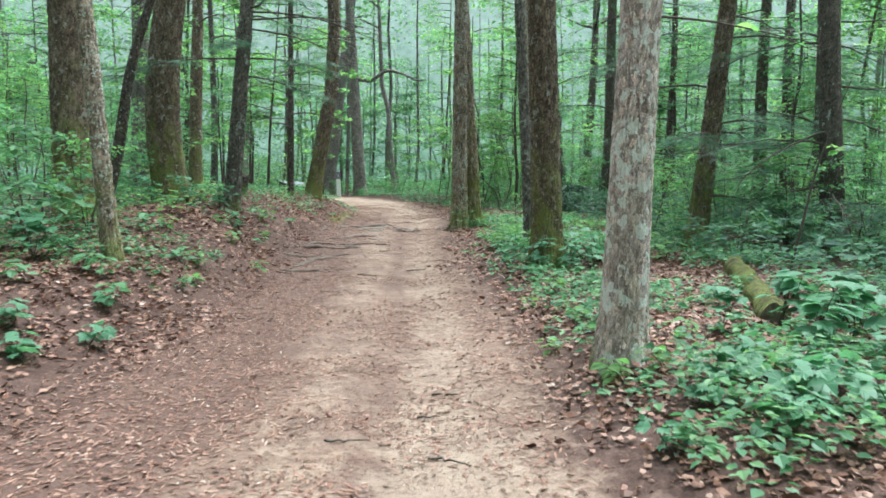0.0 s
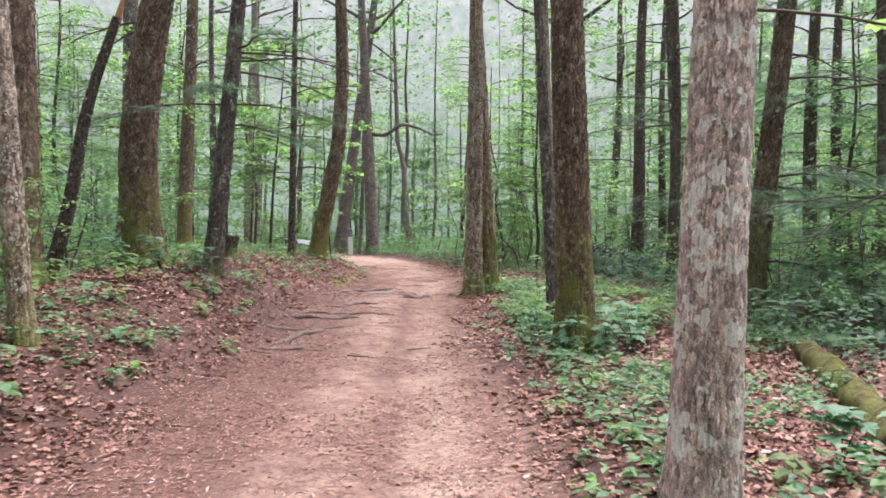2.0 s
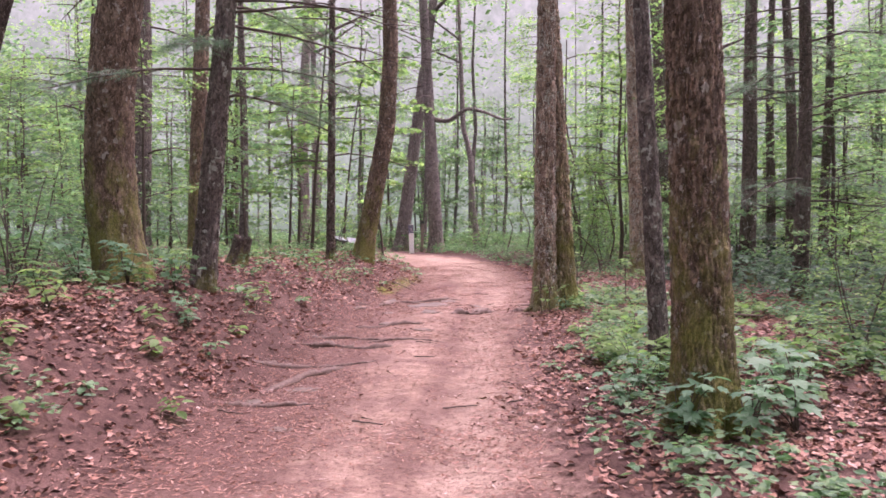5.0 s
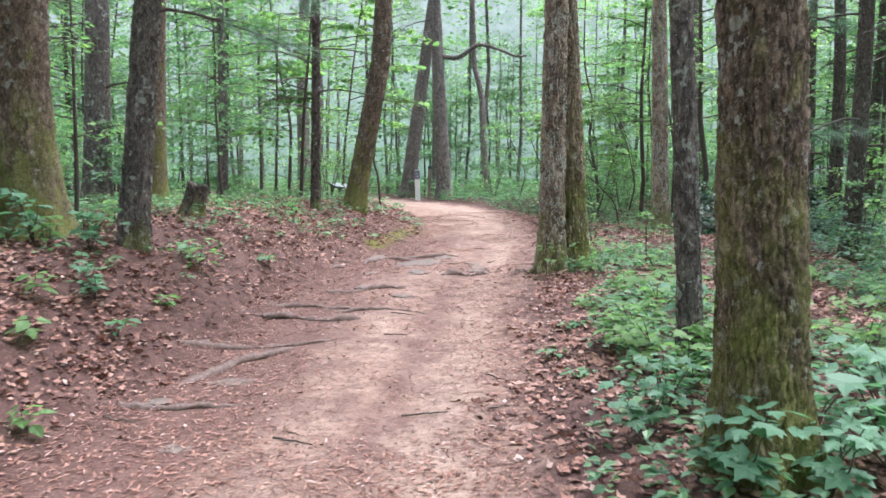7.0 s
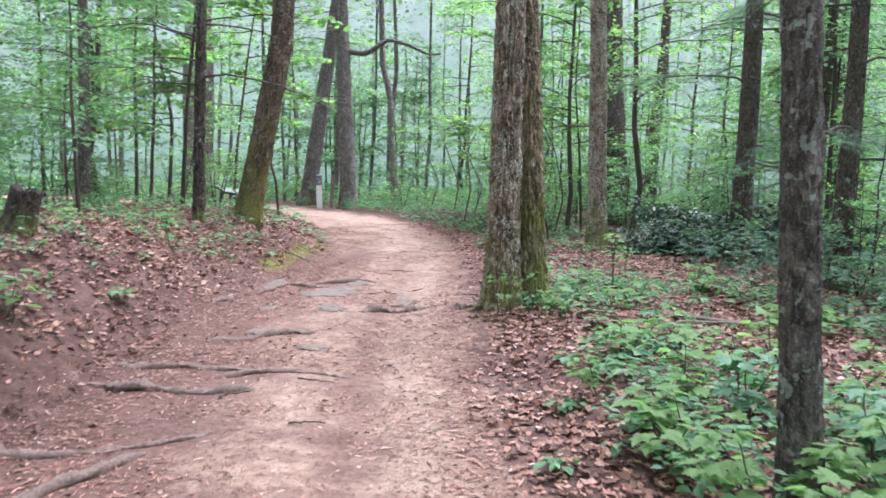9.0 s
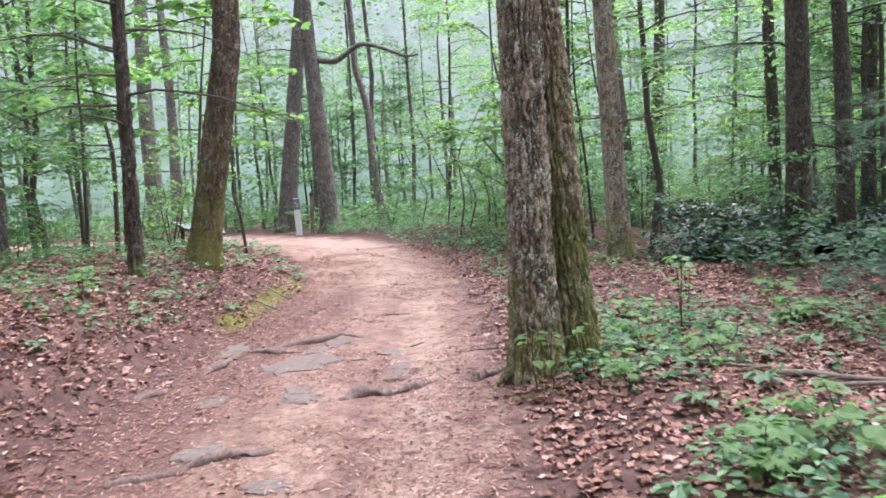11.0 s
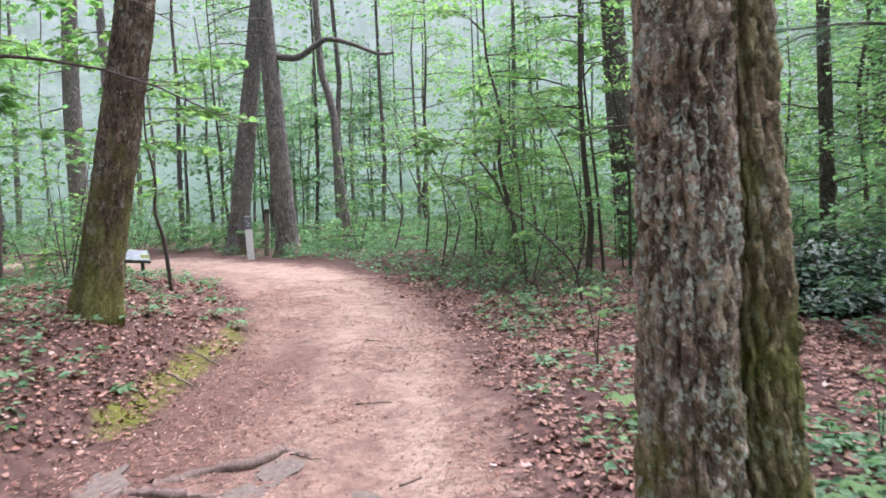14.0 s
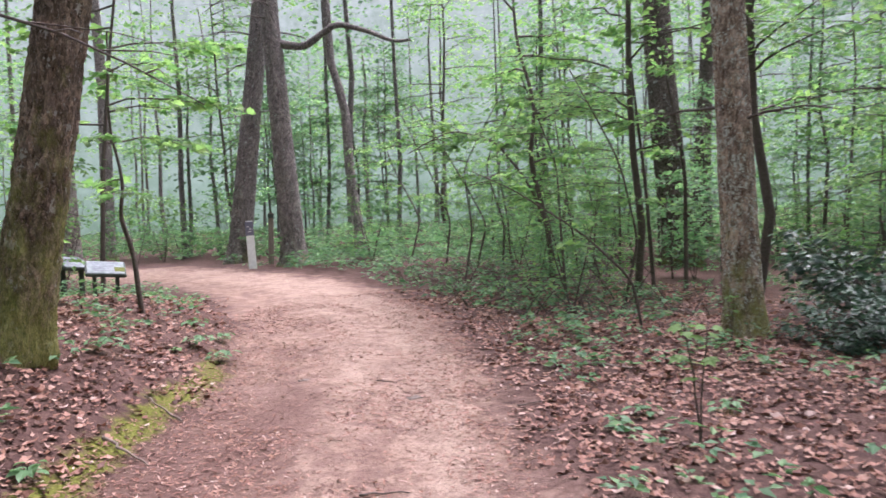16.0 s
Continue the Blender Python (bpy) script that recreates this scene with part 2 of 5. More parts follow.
def ground_material():
    """Sandy clay on the trail, dark duff and rotting leaves beside it, moss in patches."""
    g = Graph("forest_ground")
    p = g.coords(own=False)
    on = g.node("Attribute")
    on.attribute_name = "trail"
    worn = g.node("Attribute")
    worn.attribute_name = "worn"
    mossy = g.node("Attribute")
    mossy.attribute_name = "mossy"
    big, mid, fine = g.noise(p, 0.9, 5.0), g.noise(p, 6.0, 6.0, 0.65), g.noise(p, 55.0, 6.0, 0.7)
    grain = g.noise(p, 260.0, 3.0, 0.6)
    duff = g.ramp(g.maths("ADD", g.maths("MULTIPLY", mid, 0.5), g.maths("MULTIPLY", fine, 0.5)), (0.32, (0.032, 0.019, 0.015)), (0.5, (0.09, 0.052, 0.041)), (0.66, (0.175, 0.11, 0.088)))
    clay = g.ramp(g.maths("ADD", g.maths("MULTIPLY", mid, 0.55), g.maths("MULTIPLY", fine, 0.45)), (0.3, (0.12, 0.074, 0.055)), (0.47, (0.235, 0.157, 0.116)), (0.7, (0.38, 0.28, 0.217)))
    sand = g.ramp(g.maths("ADD", g.maths("MULTIPLY", mid, 0.4), g.maths("MULTIPLY", fine, 0.6)), (0.28, (0.20, 0.137, 0.10)), (0.5, (0.33, 0.243, 0.182)), (0.72, (0.43, 0.333, 0.26)))
    w = g.grade(g.maths("ADD", worn.outputs["Fac"], g.maths("MULTIPLY", g.maths("SUBTRACT", mid, 0.5), 1.2)), 0.3, 0.75)
    path = g.mix(w, clay, sand)
    crumbs = g.grade(g.noise(p, 26.0, 5.0, 0.8), 0.54, 0.62)
    path = g.mix(g.maths("MULTIPLY", crumbs, 0.65), path, (0.10, 0.058, 0.046))
    needles = g.maths("MULTIPLY", g.grade(g.noise(p, 1.7, 6.0, 0.75), 0.47, 0.58), g.maths("SUBTRACT", 1.0, g.maths("MULTIPLY", w, 0.6)))
    path = g.mix(g.maths("MULTIPLY", needles, 0.6), path, g.ramp(fine, (0.35, (0.075, 0.042, 0.034)), (0.65, (0.19, 0.118, 0.095))))
    strewn = g.node("Attribute")
    strewn.attribute_name = "strewn"
    straw = g.grade(g.maths("ADD", strewn.outputs["Fac"], g.maths("MULTIPLY", g.maths("SUBTRACT", g.maths("ADD", g.noise(p, 3.2, 6.0, 0.72), fine), 1.0), 1.25)), 0.3, 0.8)
    path = g.mix(g.maths("MULTIPLY", straw, 0.85), path, g.ramp(g.maths("ADD", g.maths("MULTIPLY", fine, 0.5), g.maths("MULTIPLY", grain, 0.5)), (0.33, (0.05, 0.027, 0.022)), (0.5, (0.112, 0.063, 0.05)), (0.68, (0.22, 0.138, 0.11))))
    t = g.grade(g.maths("ADD", on.outputs["Fac"], g.maths("MULTIPLY", g.maths("SUBTRACT", g.maths("ADD", big, mid), 1.0), 0.9)), 0.25, 0.7)
    col = g.mix(t, duff, path)
    m = g.grade(g.maths("ADD", mossy.outputs["Fac"], g.maths("MULTIPLY", g.maths("SUBTRACT", mid, 0.5), 1.3)), 0.45, 0.7)
    col = g.mix(m, col, g.ramp(fine, (0.3, (0.06, 0.075, 0.012)), (0.7, (0.19, 0.20, 0.035))))
    col = g.mix(0.25, col, g.ramp(grain, (0.3, (0.45, 0.42, 0.4)), (0.7, (1, 1, 1))), "MULTIPLY")
    g.bump(g.maths("ADD", g.maths("MULTIPLY", fine, 0.7), g.maths("MULTIPLY", crumbs, 0.35)), 0.6, 0.025)
    return g.done(col, 0.92, 0.2)


GROUND = ground_material()
STONE = plain("weathered_stone", (0.072, 0.059, 0.047), (0.18, 0.146, 0.117), 22)
ROOT = plain("bare_root", (0.07, 0.05, 0.04), (0.20, 0.148, 0.12), 45, 0.85, (1, 1, 1))
MOSS = plain("moss", (0.05, 0.065, 0.012), (0.15, 0.17, 0.035), 60, 0.95)
LOG = bark("rotten_log_bark", (0.03, 0.022, 0.018), (0.07, 0.05, 0.038), (0.13, 0.10, 0.075), moss=0.62, moss_top=4, plate=14)
WHITE = plain("white_paint_worn", (0.5, 0.5, 0.48), (0.78, 0.78, 0.76), 12, 0.6)
PLATE = plain("dark_plate", (0.10, 0.10, 0.13), (0.17, 0.17, 0.21), 9, 0.5)
WOOD_POST = plain("weathered_post", (0.12, 0.10, 0.08), (0.26, 0.22, 0.17), 20, 0.85, (1, 1, 0.1))
PANEL = plain("faded_panel", (0.08, 0.115, 0.115), (0.29, 0.33, 0.33), 9, 0.5)
PANEL_FRAME = plain("panel_frame", (0.03, 0.045, 0.035), (0.06, 0.08, 0.06), 12, 0.6)


# ---- shape tools ----
rng = np.random.default_rng(7)


def vnoise(p):
    """Smooth value noise in 0..1 for an array of points."""
    i = np.floor(p).astype(np.int64)
    f = p - i
    f = f * f * (3 - 2 * f)
    out = np.zeros(len(p))
    for dx in (0, 1):
        for dy in (0, 1):
            for dz in (0, 1):
                h = ((i[:, 0] + dx) * 374761393 + (i[:, 1] + dy) * 668265263 + (i[:, 2] + dz) * 2147483647 % 4294967291) & 0xFFFFFFFF
                h = ((h ^ (h >> 13)) * 1274126177) & 0xFFFFFFFF
                h = (h ^ (h >> 16)) & 0xFFFF
                wgt = (f[:, 0] if dx else 1 - f[:, 0]) * (f[:, 1] if dy else 1 - f[:, 1]) * (f[:, 2] if dz else 1 - f[:, 2])
                out += wgt * h / 65535.0
    return out


def fbm(p, octaves=4):
    v, a, s = np.zeros(len(p)), 0.5, 0.0
    for k in range(octaves):
        v += a * vnoise(p * 2 ** k + 17.3 * k)
        s += a
        a *= 0.5
    return v / s


def mesh_of(name, verts, faces, material, smooth=False):
    """A mesh from arrays: verts (n, 3), faces (m, 3 or 4)."""
    me = bpy.data.meshes.new(name)
    verts, faces = np.asarray(verts, np.float32), np.asarray(faces, np.int32)
    me.vertices.add(len(verts))
    me.vertices.foreach_set("co", verts.ravel())
    k = faces.shape[1]
    me.loops.add(faces.size)
    me.loops.foreach_set("vertex_index", faces.ravel())
    me.polygons.add(len(faces))
    me.polygons.foreach_set("loop_start", np.arange(0, faces.size, k, dtype=np.int32))
    me.polygons.foreach_set("use_smooth", np.full(len(faces), smooth))
    me.update(calc_edges=True)
    me.materials.append(material)
    return me


def piece(name, me, parent, label=""):
    ob = new(name, me)
    ob.parent = parent
    return tagged(ob, label)


def part(name, bm, material, parent, label=""):
    me = bpy.data.meshes.new(name)
    bm.to_mesh(me)
    bm.free()
    me.materials.append(material)
    return piece(name, me, parent, label)


def thing(name, m, label, category, group=""):
    ob = new(name)
    ob.empty_display_size = 0.1
    ob.matrix_basis = m
    return tagged(ob, label, category, group)


def tubes(paths, sides=6):
    """Many tapered tubes: paths of (points (n, 3), radii (n,))."""
    vs, fs, off = [], [], 0
    ang = np.arange(sides) * 2 * np.pi / sides
    for pts, rad in paths:
        pts, rad = np.asarray(pts, float), np.asarray(rad, float)
        d = np.gradient(pts, axis=0)
        d /= np.linalg.norm(d, axis=1)[:, None] + 1e-9
        ref = np.where(np.abs(d[:, 2:3]) > 0.8, [[1.0, 0, 0]], [[0, 0, 1.0]])
        u = np.cross(d, ref)
        u /= np.linalg.norm(u, axis=1)[:, None] + 1e-9
        w = np.cross(d, u)
        ring = pts[:, None] + rad[:, None, None] * (np.cos(ang)[None, :, None] * u[:, None] + np.sin(ang)[None, :, None] * w[:, None])
        n = len(pts)
        vs.append(ring.reshape(-1, 3))
        a = (np.arange(n - 1)[:, None] * sides + np.arange(sides)[None]).ravel()
        b = (np.arange(n - 1)[:, None] * sides + (np.arange(sides)[None] + 1) % sides).ravel()
        fs.append(np.stack([a, b, b + sides, a + sides], 1) + off)
        off += n * sides
    return np.concatenate(vs), np.concatenate(fs)


KITE = (np.array([(0, 0, 0), (0.30, 0.42, 0.07), (0, 1, -0.10), (-0.30, 0.42, 0.07)]), np.array([(0, 1, 2), (0, 2, 3)]))
OVAL = (np.array([(0, 0, 0), (0.24, 0.2, 0.05), (0.33, 0.5, 0.06), (0.19, 0.8, 0.0), (0, 1, -0.12), (-0.19, 0.8, 0.0), (-0.33, 0.5, 0.06), (-0.24, 0.2, 0.05), (0, 0.5, 0.0)]),
        np.array([(0, 1, 8), (1, 2, 8), (2, 3, 8), (3, 4, 8), (4, 5, 8), (5, 6, 8), (6, 7, 8), (7, 0, 8)]))
LOBED = (np.array([(0, 0, 0), (0.22, 0.08, 0.03), (0.52, 0.30, 0.02), (0.34, 0.42, 0.05), (0.46, 0.70, 0.0), (0.22, 0.68, 0.03), (0, 1, -0.1),
                   (-0.22, 0.68, 0.03), (-0.46, 0.70, 0.0), (-0.34, 0.42, 0.05), (-0.52, 0.30, 0.02), (-0.22, 0.08, 0.03), (0, 0.4, 0.0)]),
         np.array([(i, (i + 1) % 12, 12) for i in range(12)]))
CURLED = (np.array([(0, 0, 0.02), (0.3, 0.3, 0.10), (0.22, 0.75, 0.16), (0, 1, 0.05), (-0.24, 0.7, 0.02), (-0.3, 0.3, 0.06), (0, 0.5, 0.0)]),
          np.array([(i, (i + 1) % 6, 6) for i in range(6)]))


def make_spray():
    """A flat spray of needles on a twig."""
    v, f = [(0, 0, 0), (0.012, 0, 0), (0, 1, -0.08)], [(0, 1, 2)]
    for i in range(12):
        y = 0.06 + i * 0.075
        for s in (-1, 1):
            n = 0.22 * (1 - 0.55 * y)
            k = len(v)
            v += [(0, y, -0.06 * y), (s * n, y + 0.16, -0.03 - 0.08 * y), (0, y + 0.022, -0.06 * y)]
            f.append((k, k + 1, k + 2))
    return np.array(v), np.array(f)


SPRAY = make_spray()


def scatter(template, pos, tip, up, size):
    """Copies of a leaf template joined: at pos, pointing along tip, facing up, of the given sizes."""
    tv, tf = template
    pos, tip, up = np.asarray(pos, float), np.asarray(tip, float), np.asarray(up, float)
    tip = tip / (np.linalg.norm(tip, axis=1)[:, None] + 1e-9)
    side = np.cross(tip, up)
    side /= np.linalg.norm(side, axis=1)[:, None] + 1e-9
    nor = np.cross(side, tip)
    s = np.asarray(size, float)[:, None, None]
    v = pos[:, None] + s * (tv[None, :, 0:1] * side[:, None] + tv[None, :, 1:2] * tip[:, None] + tv[None, :, 2:3] * nor[:, None])
    f = tf[None] + (np.arange(len(pos)) * len(tv))[:, None, None]
    return v.reshape(-1, 3), f.reshape(-1, 3)


def unit(n, flat=1.0):
    a = rng.uniform(0, 2 * np.pi, n)
    z = rng.normal(0, 1, n) * flat
    d = np.stack([np.cos(a), np.sin(a), z], 1)
    return d / np.linalg.norm(d, axis=1)[:, None]


def near_up(n, spread):
    d = rng.normal(0, spread, (n, 3))
    d[:, 2] += 1
    return d / np.linalg.norm(d, axis=1)[:, None]


# ---- the lie of the land ----
TRAIL = np.array([(-1.0, -30, 1.8), (-1.0, 0, 1.75), (-1.0, 8, 1.55), (-1.23, 12, 1.4), (-1.5, 17, 1.42), (-1.55, 22, 1.42), (-1.5, 26, 1.35), (-2.05, 29.5, 1.4),
                  (-3.6, 33.2, 1.35), (-6.2, 36.0, 1.3), (-10, 38, 1.4), (-16, 39.2, 1.5), (-40, 42, 1.6)])


def trail_at(x, y):
    """Distance outside the trail's edge, side (-1 left, 1 right), distance ahead along y, offset from the centre line."""
    best = np.full(x.shape, 1e9)
    side, ahead, off = np.ones(x.shape), np.zeros(x.shape), np.zeros(x.shape)
    for (ax, ay, ah), (bx, by, bh) in zip(TRAIL, TRAIL[1:]):
        dx, dy = bx - ax, by - ay
        s = np.clip(((x - ax) * dx + (y - ay) * dy) / (dx * dx + dy * dy), 0, 1)
        px, py = ax + s * dx, ay + s * dy
        d = np.hypot(x - px, y - py)
        e = d - (ah + s * (bh - ah))
        sd = np.where((x - px) * dy - (y - py) * dx > 0, 1.0, -1.0)
        m = e < best
        best, side, ahead, off = np.where(m, e, best), np.where(m, sd, side), np.where(m, py, ahead), np.where(m, sd * d, off)
    return best, side, ahead, off


def smooth(a, b, v):
    v = np.clip((v - a) / (b - a), 0, 1)
    return v * v * (3 - 2 * v)


def land(x, y, rough=True):
    x, y = np.atleast_1d(np.asarray(x, float)), np.atleast_1d(np.asarray(y, float))
    e, side, ahead, off = trail_at(x, y)
    base = np.interp(y, [-30, 0, 6, 12, 18.4, 21, 25.7, 30, 37.5, 50, 90], [-0.1, 0, 0.08, 0.13, 0.4, 0.33, 0.42, 0.55, 0.85, 1.0, 1.2])
    left = np.interp(ahead, [0, 5, 9, 12, 24, 28, 31, 34], [0.25, 0.4, 0.65, 0.85, 0.8, 0.7, 0.35, 0.1]) * smooth(-0.3, 1.6, e)
    right = np.interp(ahead, [0, 8, 12, 18, 22, 30], [0.1, 0.18, 0.2, 0.12, 0.1, 0.0]) * smooth(-0.1, 1.2, e) - 0.3 * smooth(22, 32, y) * smooth(2, 8, e)
    z = base + np.where(side < 0, left, right)
    if rough:
        p = np.stack([x, y, np.zeros_like(x)], 1)
        off_trail = smooth(-0.6, 0.8, e)
        z = z + (fbm(p * 0.45, 3) - 0.5) * (0.05 + 0.22 * off_trail) + (fbm(p * 2.2 + 9, 3) - 0.5) * (0.045 + 0.05 * off_trail)
        z = z - 0.04 * np.exp(-((off - 0.75) / 0.3) ** 2) - 0.03 * np.exp(-((off + 0.6) / 0.3) ** 2)
    return z


def at_ground(x, y, dz=0.0):
    return float(land(x, y)[0]) + dz


def steps(near, far, reach, fine, grow):
    v, s = [0.0], fine
    while v[-1] < reach:
        if v[-1] > far:
            s *= grow
        v.append(v[-1] + s)
    return np.array(v)


def build_ground():
    right = steps(0, 7, 420, 0.085, 1.22)
    xs = np.concatenate([-right[:0:-1], right]) - 1.0
    ahead, back = steps(0, 32, 420, 0.10, 1.2), steps(0, 1.5, 420, 0.15, 1.3)
    ys = np.concatenate([-back[:0:-1], ahead])
    gx, gy = np.meshgrid(xs, ys)
    x, y = gx.ravel(), gy.ravel()
    z = land(x, y)
    n, m = len(xs), len(ys)
    a = (np.arange(m - 1)[:, None] * n + np.arange(n - 1)[None]).ravel()
    me = mesh_of("ground", np.stack([x, y, z], 1), np.stack([a, a + 1, a + n + 1, a + n], 1), GROUND, True)
    e, side, aheads, off = trail_at(x, y)
    clearing = smooth(4.5, 2.0, np.hypot((x + 7.5) * 0.6, y - 39.5))
    masks = {
        "trail": np.maximum(smooth(0.55, -0.9, e - 0.28 * (side > 0)), 0.0),
        "strewn": smooth(0.3, -0.75, off + 0.35 * (fbm(np.stack([x, y, 0 * x], 1) * 0.8 + 40, 3) - 0.5)) * smooth(27.5, 23.5, y) * (0.95 - 0.3 * smooth(12, 18, y)) + 0.55 * np.exp(-((off - 0.55) / 0.22) ** 2) * smooth(24, 20, y) + 0.45 * smooth(-0.45, -1.0, off) * smooth(9, 13, y) * smooth(24, 21, y) + 0.4 * np.exp(-((off + 0.3) / 0.5) ** 2 - ((y - 24.5) / 2.2) ** 2) + 0.5 * smooth(-0.1, 0.3, e),
        "worn": (np.exp(-((off - 1.05) / 0.45) ** 2) * 0.7 + np.exp(-((off - 0.1) / 0.28) ** 2) * 0.4) * smooth(0.3, -0.4, e) + 0.9 * np.exp(-((x - 0.1) / 0.75) ** 2 - ((y - 3.3) / 1.1) ** 2) + 0.35 * smooth(0.0, -0.8, e) * smooth(22, 27, y),
        "mossy": 0.75 * np.exp(-((e - 0.05) / 0.28) ** 2) * (side < 0) * smooth(21.0, 22.2, y) * smooth(28.5, 26, y) + 0.55 * np.exp(-((x - 0.3) / 0.5) ** 2 - ((y - 17.9) / 0.35) ** 2),
    }
    for key, v in masks.items():
        me.attributes.new(key, "FLOAT", "POINT").data.foreach_set("value", v.astype(np.float32))
    tagged(new("ground", me), "sandy clay trail between banks of brown leaf litter", "ground", "", "structure")


build_ground()


# ---- trees ----
def spread(a, b):
    """A steady pseudo-random number in 0..1 for each pair of whole numbers."""
    h = (a.astype(np.int64) * 374761393 + b.astype(np.int64) * 668265263) & 0xFFFFFFFF
    h = ((h ^ (h >> 13)) * 1274126177) & 0xFFFFFFFF
    return ((h ^ (h >> 16)) & 0xFFFF) / 65535.0


def bark_plates(T, Z, radius, wide, tall, ph):
    """Plates of bark round a trunk: how far out each point stands (0 in a furrow, 1 on a plate) and a number for each plate."""
    n = max(5, round(2 * np.pi * radius / wide))
    c = np.stack([np.cos(T).ravel() * radius, np.sin(T).ravel() * radius, Z.ravel()], 1)
    bend = (fbm(c * (5, 5, 2.2) + ph * 5, 3) - 0.5).reshape(T.shape) * 1.5 + (fbm(c * (26, 26, 14) + ph * 3, 3) - 0.5).reshape(T.shape) * 1.5
    u = T / (2 * np.pi) * n + bend + 50
    k = np.floor(u)
    f = u - k
    k = np.mod(k, n)
    row = Z / tall + spread(k, k * 0 + int(ph * 100)) * 9 + (fbm(c * (9, 9, 9) + ph, 2) - 0.5).reshape(T.shape) * 1.3
    j = np.floor(row)
    g = row - j
    side = np.minimum(f, 1 - f)
    end = np.minimum(g, 1 - g) * tall / wide
    joined = spread(k + 3, np.floor(Z / (tall * 2.1)) + 11) > 0.72
    side = np.where(joined, np.maximum(side, 0.16), side)
    out = smooth(0.0, 0.24, side) * (0.35 + 0.65 * smooth(0.0, 0.16, np.where(spread(k, j + 400) > 0.2, end, 1.0)))
    return out, spread(k, j + 77)


def trunk_surface(path, radius, height, fine, lobes, flare, rough, plate=(0.055, 0.17)):
    """A trunk with root flare, bulges and plated bark. path(z) gives the sideways shift. Also returns the bark's masks."""
    segs = {0: 14, 1: 72, 2: 150}[int(fine)]
    z = np.concatenate([np.arange(-0.35, 5.0, 0.05 if fine == 1 else 0.022), np.arange(5.0, height, 0.4)]) if fine else np.concatenate([[-0.35, -0.1, 0.1, 0.25, 0.45, 0.8], np.arange(1.3, height, 0.7)])
    th = np.arange(segs) * 2 * np.pi / segs
    Z, T = np.meshgrid(z, th, indexing="ij")
    taper = np.clip(1 - 0.75 * np.clip(Z, 0, None) / height, 0.12, 1)
    ph = rng.uniform(0, 6.28)
    swell = np.exp(-np.clip(Z, 0, None) / 0.28)
    r = radius * taper * (1 + flare * swell * (1 + 0.45 * np.cos(lobes * T + ph) + 0.25 * np.cos((lobes + 2) * T - ph)))
    p = np.stack([np.cos(T).ravel(), np.sin(T).ravel(), Z.ravel()], 1)
    r = r * (1 + 0.12 * (fbm(p * (1.2, 1.2, 0.7) + ph * 10, 3) - 0.5).reshape(r.shape))
    out, tint = np.ones_like(r), 0.5 + 0 * r
    if fine:
        q = p * (radius, radius, 1)
        out, tint = bark_plates(T, Z, radius, *plate, ph)
        ragged = (fbm(q * (60, 60, 26) + 3, 3) - 0.5).reshape(r.shape)
        slope = (fbm(q * (30, 30, 8) + 8, 2) - 0.5).reshape(r.shape)
        r = r + rough * (out - 0.85 + 0.8 * (tint - 0.5) * out + 1.1 * ragged + 0.7 * slope)
    cx, cy = path(Z)
    v = np.stack([(cx + r * np.cos(T)).ravel(), (cy + r * np.sin(T)).ravel(), Z.ravel()], 1)
    n = len(z)
    a = (np.arange(n - 1)[:, None] * segs + np.arange(segs)[None]).ravel()
    b = (np.arange(n - 1)[:, None] * segs + (np.arange(segs)[None] + 1) % segs).ravel()
    return v, np.stack([a, b, b + segs, a + segs], 1), {"furrow": 1 - out.ravel(), "tint": tint.ravel()}


def trunk_mesh(material, *shape, shift=(0, 0, 0), **more):
    v, f, masks = trunk_surface(*shape, **more)
    me = mesh_of("trunk", v + np.array(shift), f, material, True)
    for key, m in masks.items():
        me.attributes.new(key, "FLOAT", "POINT").data.foreach_set("value", m.astype(np.float32))
    return me


def lean_path(lean, curve=None, wobble=0.0):
    k = rng.uniform(0, 6.28)
    if curve is not None:
        zs, xs = np.array(curve).T
        return lambda z: (np.interp(z, zs, xs), 0.0 * z)
    return lambda z: (lean * z + wobble * (np.sin(z * 0.6 + k) - math.sin(k)), wobble * 0.7 * np.sin(z * 0.5 + k * 2) - wobble * 0.7 * math.sin(k * 2))


def branch_path(start, out, length, rise, droop, r0, n=7):
    s = np.linspace(0, 1, n)[:, None]
    jit = np.cumsum(rng.normal(0, 0.035 * length / n ** 0.5, (n, 3)), 0)
    jit[0] = 0
    pts = np.asarray(start) + np.asarray(out) * length * s + np.array([0, 0, 1.0]) * (rise * s + droop * s * s) * length + jit
    return pts, r0 * (1 - 0.85 * s[:, 0])


